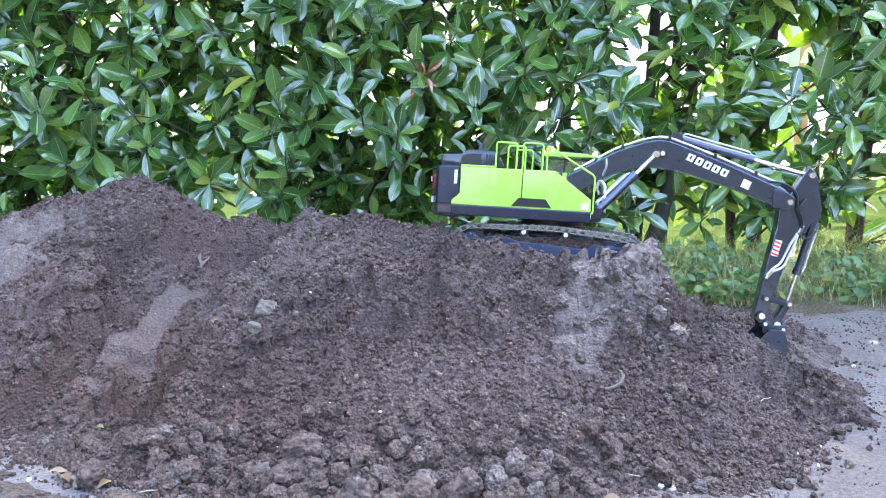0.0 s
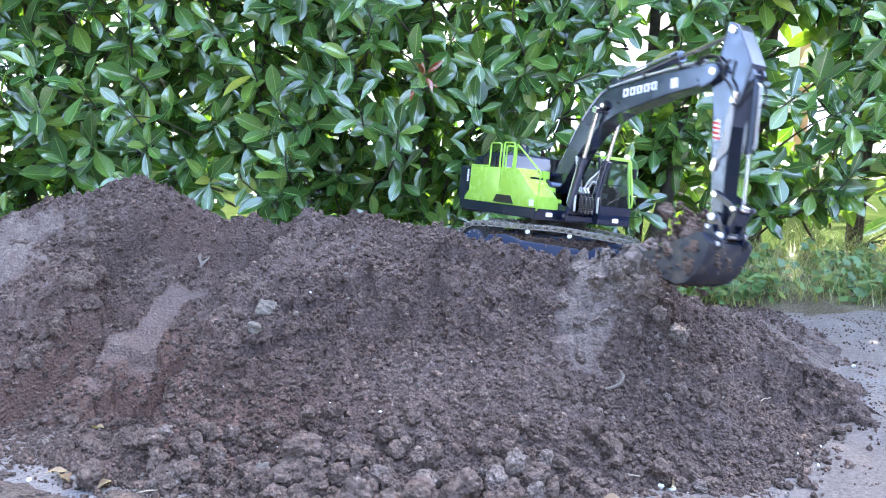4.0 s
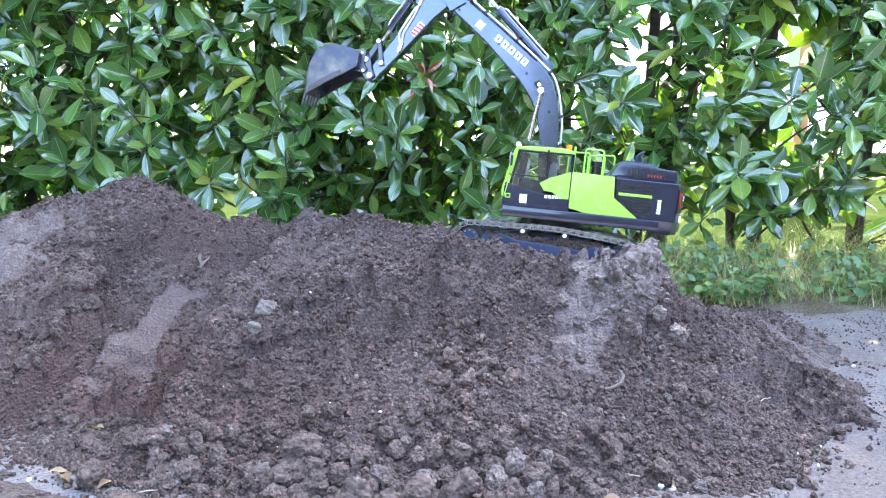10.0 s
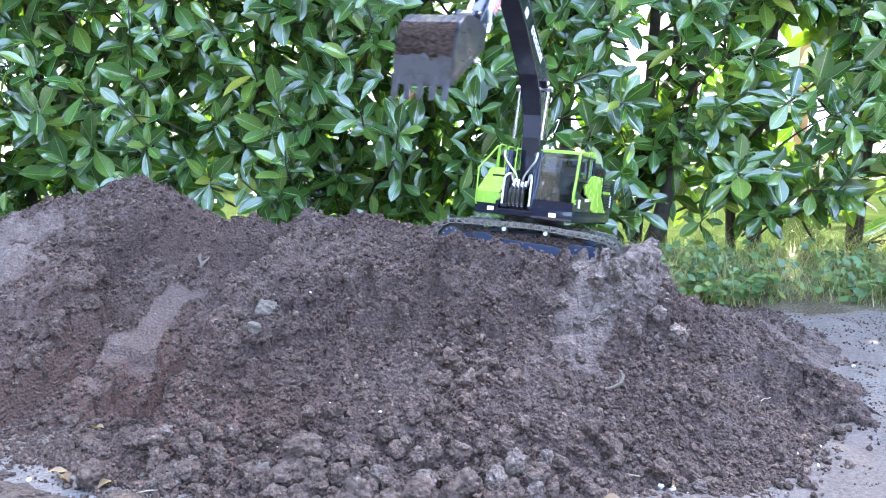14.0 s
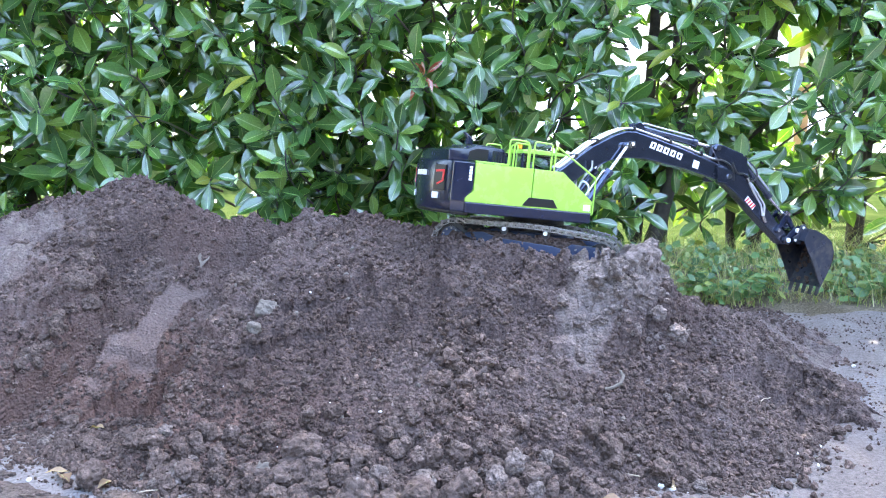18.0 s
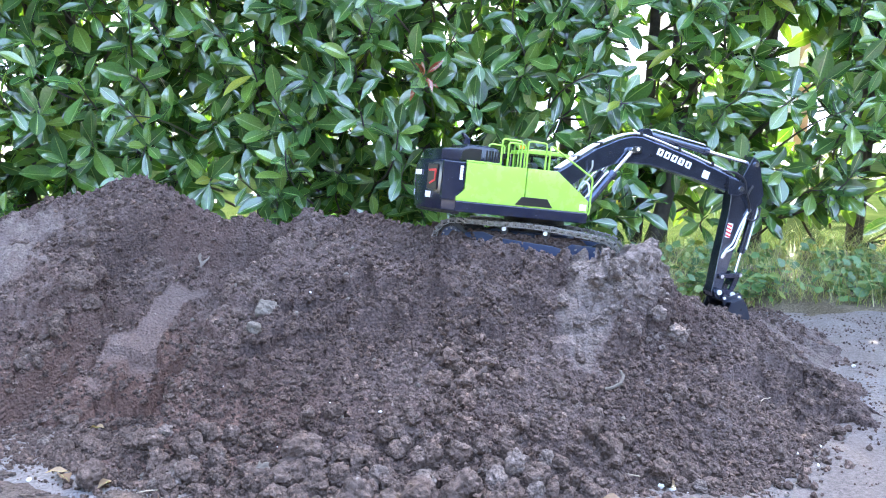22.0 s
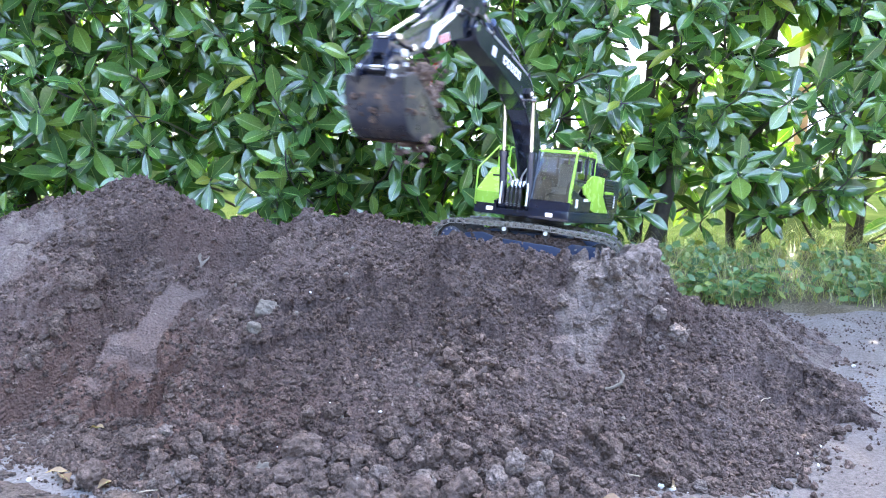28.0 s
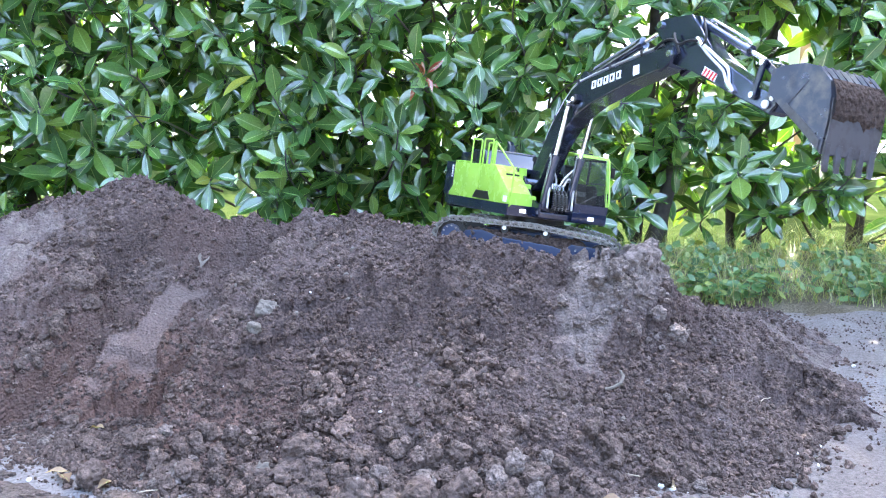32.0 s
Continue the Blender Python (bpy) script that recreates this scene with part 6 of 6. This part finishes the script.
ARM_IN = [(0, -98.5), (1, -108.2), (2, -103), (2.6, -98.5), (3, -93), (3.5, -87.3), (4.5, -75), (5.5, -61), (6, -52.5), (6.5, -48.5), (7, -46.5), (7.5, -49.5), (8, -48.8), (9, -47.4), (10, -49.5), (11, -47.7), (12, -47.1), (13, -50),
          (14, -49), (14.5, -47.5), (16.5, -35.1), (17, -48.9), (18, -34.3), (19, -42.1), (20, -50.8), (21, -67.9), (22, -95.2), (23, -101.3), (24, -83.4), (25, -52.1), (25.5, -40.5), (26.5, -32), (27.5, -23)]
ARM_IN += [(28, -20.5), (28.4, -14.1), (29, -13.8), (30, -13.9), (31, -15), (31.5, -18), (32, -22)]
CURL = [(0, -25.6), (1, -32), (2, -45.8), (2.6, -67.5), (3, -67.2), (3.5, -60.5), (4.5, -50), (5.5, -36), (6, 18), (6.5, 48), (7, 62), (7.5, 64.5), (8, 69.8), (9, 76.8), (10, 70.7), (11, 66.4), (12, 73.8), (13, 70.4),
        (14, 67), (14.5, 61), (16.5, 50.3), (17, 35.7), (18, 45.3), (19, 37.9), (20, 13.9), (21, 12.8), (22, -4.3), (23, -32), (24, -48.4), (25, -40.9), (25.5, -50), (26.5, -47), (27.5, -45)]
CURL += [(28, -46), (28.4, -14), (29, 28.3), (29.5, 55), (30, 72.8), (30.5, 70), (31, 66), (31.5, 65), (32, 64)]
TRAVEL = [(0, -0.007), (1, -0.0035), (2, 0), (9.6, 0), (10, -0.0095), (10.4, -0.033), (10.7, -0.0445), (11, -0.0464), (32, -0.0464)]
ROCK = [(0, -2.5), (1, -2.2), (1.8, 0), (31, 0), (32, 1.5)]


def at_time(table, t):
    """A smooth value between the rows of table, with no overshoot."""
    k = 0
    while k < len(table) - 2 and t > table[k + 1][0]:
        k += 1
    (t0, a), (t1, b) = table[k], table[k + 1]

    def slope(i):
        if i <= 0 or i >= len(table) - 1:
            return 0.0
        l = (table[i][1] - table[i - 1][1]) / (table[i][0] - table[i - 1][0])
        r = (table[i + 1][1] - table[i][1]) / (table[i + 1][0] - table[i][0])
        return 0.0 if l * r <= 0 else 2 * l * r / (l + r)
    h = t1 - t0
    s = min(1.0, max(0.0, (t - t0) / h))
    return (2 * s ** 3 - 3 * s * s + 1) * a + (s ** 3 - 2 * s * s + s) * h * slope(k) + (3 * s * s - 2 * s ** 3) * b + (s ** 3 - s * s) * h * slope(k + 1)


def machine_pose(t):
    m = pose(MACHINE["x"], MACHINE["y"], MACHINE["z"], MACHINE["roll"], MACHINE["pitch"] + at_time(ROCK, t), MACHINE["yaw"])
    return m @ Matrix.Translation((at_time(TRAVEL, t), 0, 0))


def arm_poses(t):
    """Boom, stick and bucket in the machine's space."""
    turn = pose(0, 0, 0, 0, 0, at_time(SLEW, t))
    b, s, k = at_time(LIFT, t), at_time(ARM_IN, t), at_time(CURL, t)
    bm_ = turn @ Matrix.Translation((FOOT[0], YB, FOOT[1])) @ pose(0, 0, 0, 0, -b, 0)
    st = bm_ @ Matrix.Translation((BOOM_LEN, 0, 0)) @ pose(0, 0, 0, 0, b - s, 0)
    bk = st @ Matrix.Translation((STICK_LEN, 0, 0)) @ pose(0, 0, 0, 0, s - k, 0)
    return turn, bm_, st, bk


def along(m, p, q, y=0.0):
    """A pose in the space of m whose x runs from p to q, both given in the machine's space."""
    inv = m.inverted()
    p, q = inv @ p, inv @ q
    d = q - p
    return Matrix.Translation(p) @ pose(0, 0, 0, 0, -math.degrees(math.atan2(d.z, d.x)), 0)


def elbow(p, q, r1, r2, out):
    """Where bars of r1 from p and r2 from q meet, on the side of out (all in x and z)."""
    d = q - p
    n = min(max(d.length, abs(r1 - r2) + 1e-5), r1 + r2 - 1e-5)
    a = (r1 * r1 - r2 * r2 + n * n) / (2 * n)
    h = math.sqrt(max(0, r1 * r1 - a * a))
    u = d.normalized()
    v = Vector((-u.y, u.x))
    best = [p + u * a + v * h, p + u * a - v * h]
    return max(best, key=lambda e: (e - p).dot(out))


def bucket_place(t):
    return machine_pose(t) @ arm_poses(t)[3]


def carry_loads():
    """Each clod lies in the heap, rides in the bucket, falls, rolls down and comes to rest."""
    r = random.Random(31)
    for start, load in LOADS:
        for ob, off, size, drop in load:
            spin = Euler((r.uniform(0, 6), r.uniform(0, 6), r.uniform(0, 6))).to_matrix().to_4x4()
            scale = ob.scale.copy()
            first = bucket_place(start) @ off
            first.z = min(first.z, top_at(first.x, first.y) - 1.3 * size)
            rest = Matrix.Translation(first) @ spin
            rows = [(0.0, rest), (start, rest)]
            t = start + 0.2
            while t < drop:
                rows.append((t, Matrix.Translation(bucket_place(t) @ off) @ spin))
                t += 0.1
            p = bucket_place(drop) @ off.lerp(Vector((-0.004, off.y, -0.115)), 0.5)
            v = (bucket_place(drop) @ off - bucket_place(drop - 0.1) @ off) / 0.1 * 0.4 + bucket_place(drop).to_3x3() @ Vector((-0.4, 0, -0.2)) - Vector((0, 0, 0.4))
            rows.append((drop, Matrix.Translation(p) @ spin))
            t = drop
            while True:
                t += 1 / 30
                v.z -= 9.81 / 30
                p = p + v / 30
                floor = max(0.0, top_at(p.x, p.y)) + 0.3 * size
                if p.z <= floor:
                    p.z = floor
                    break
                rows.append((t, Matrix.Translation(p) @ spin))
            roll = r.uniform(0.05, 0.4) * r.random() ** 0.5
            for k in range(6):
                s = k / 5
                q = Vector((p.x + roll * 0.15 * math.sin(size * 900) * s, p.y - roll * (1 - (1 - s) ** 2), 0))
                q.z = max(0.0, top_at(q.x, q.y)) + (0.2 if size < 0.019 else 0.2 - 1.2 * s) * size
                rows.append((t + 0.08 * k, Matrix.Translation(q) @ Matrix.Rotation(-4 * roll * 3 * s, 4, "X") @ spin))
            rows.append((32.0, rows[-1][1]))
            walk(ob, rows)
            ob.scale = scale


def motions():
    steps = [k / 10 for k in range(321)]
    rows = {}

    def put(ob, t, m):
        rows.setdefault(ob.name, (ob, []))[1].append((t, m))
    for t in steps:
        turn, b, s, k = arm_poses(t)
        put(excavator, t, machine_pose(t))
        put(superstructure, t, turn)
        put(boom, t, b)
        put(stick, t, s)
        put(bucket, t, k)
        for (barrel, piston), y in zip(boom_cyls, (-0.0288, 0.0288)):
            p = turn @ Vector((BOOM_CYL_FOOT[0], YB + y, BOOM_CYL_FOOT[1]))
            q = b @ Vector((BOOM_CYL_EYE[0], y, BOOM_CYL_EYE[1]))
            put(barrel, t, along(turn, p, q))
            put(piston, t, along(b, q, q + (q - p)))
        p, q = b @ Vector((ARM_CYL_FOOT[0], 0, ARM_CYL_FOOT[1])), s @ Vector((ARM_CYL_EYE[0], 0, ARM_CYL_EYE[1]))
        put(arm_cyl[0], t, along(b, p, q))
        put(arm_cyl[1], t, along(s, q, q + (q - p)))
        g = s.inverted() @ (k @ Vector((EAR, 0, 0)))
        e = elbow(Vector(ROCKER_PIN), Vector((g.x, g.z)), ROCKER, LINK, Vector((-0.15, 1.0)))
        eye = s @ Vector((e.x, 0, e.y))
        put(rocker, t, along(s, s @ Vector((ROCKER_PIN[0], 0, ROCKER_PIN[1])), eye))
        put(link, t, along(k, eye, k @ Vector((EAR, 0, 0))))
        p = s @ Vector((BUCKET_CYL_FOOT[0], 0, BUCKET_CYL_FOOT[1]))
        put(bucket_cyl[0], t, along(s, p, eye))
        put(bucket_cyl[1], t, along(s, eye, eye + (eye - p)))
    for ob, keys in rows.values():
        walk(ob, keys)
    carry_loads()


motions()
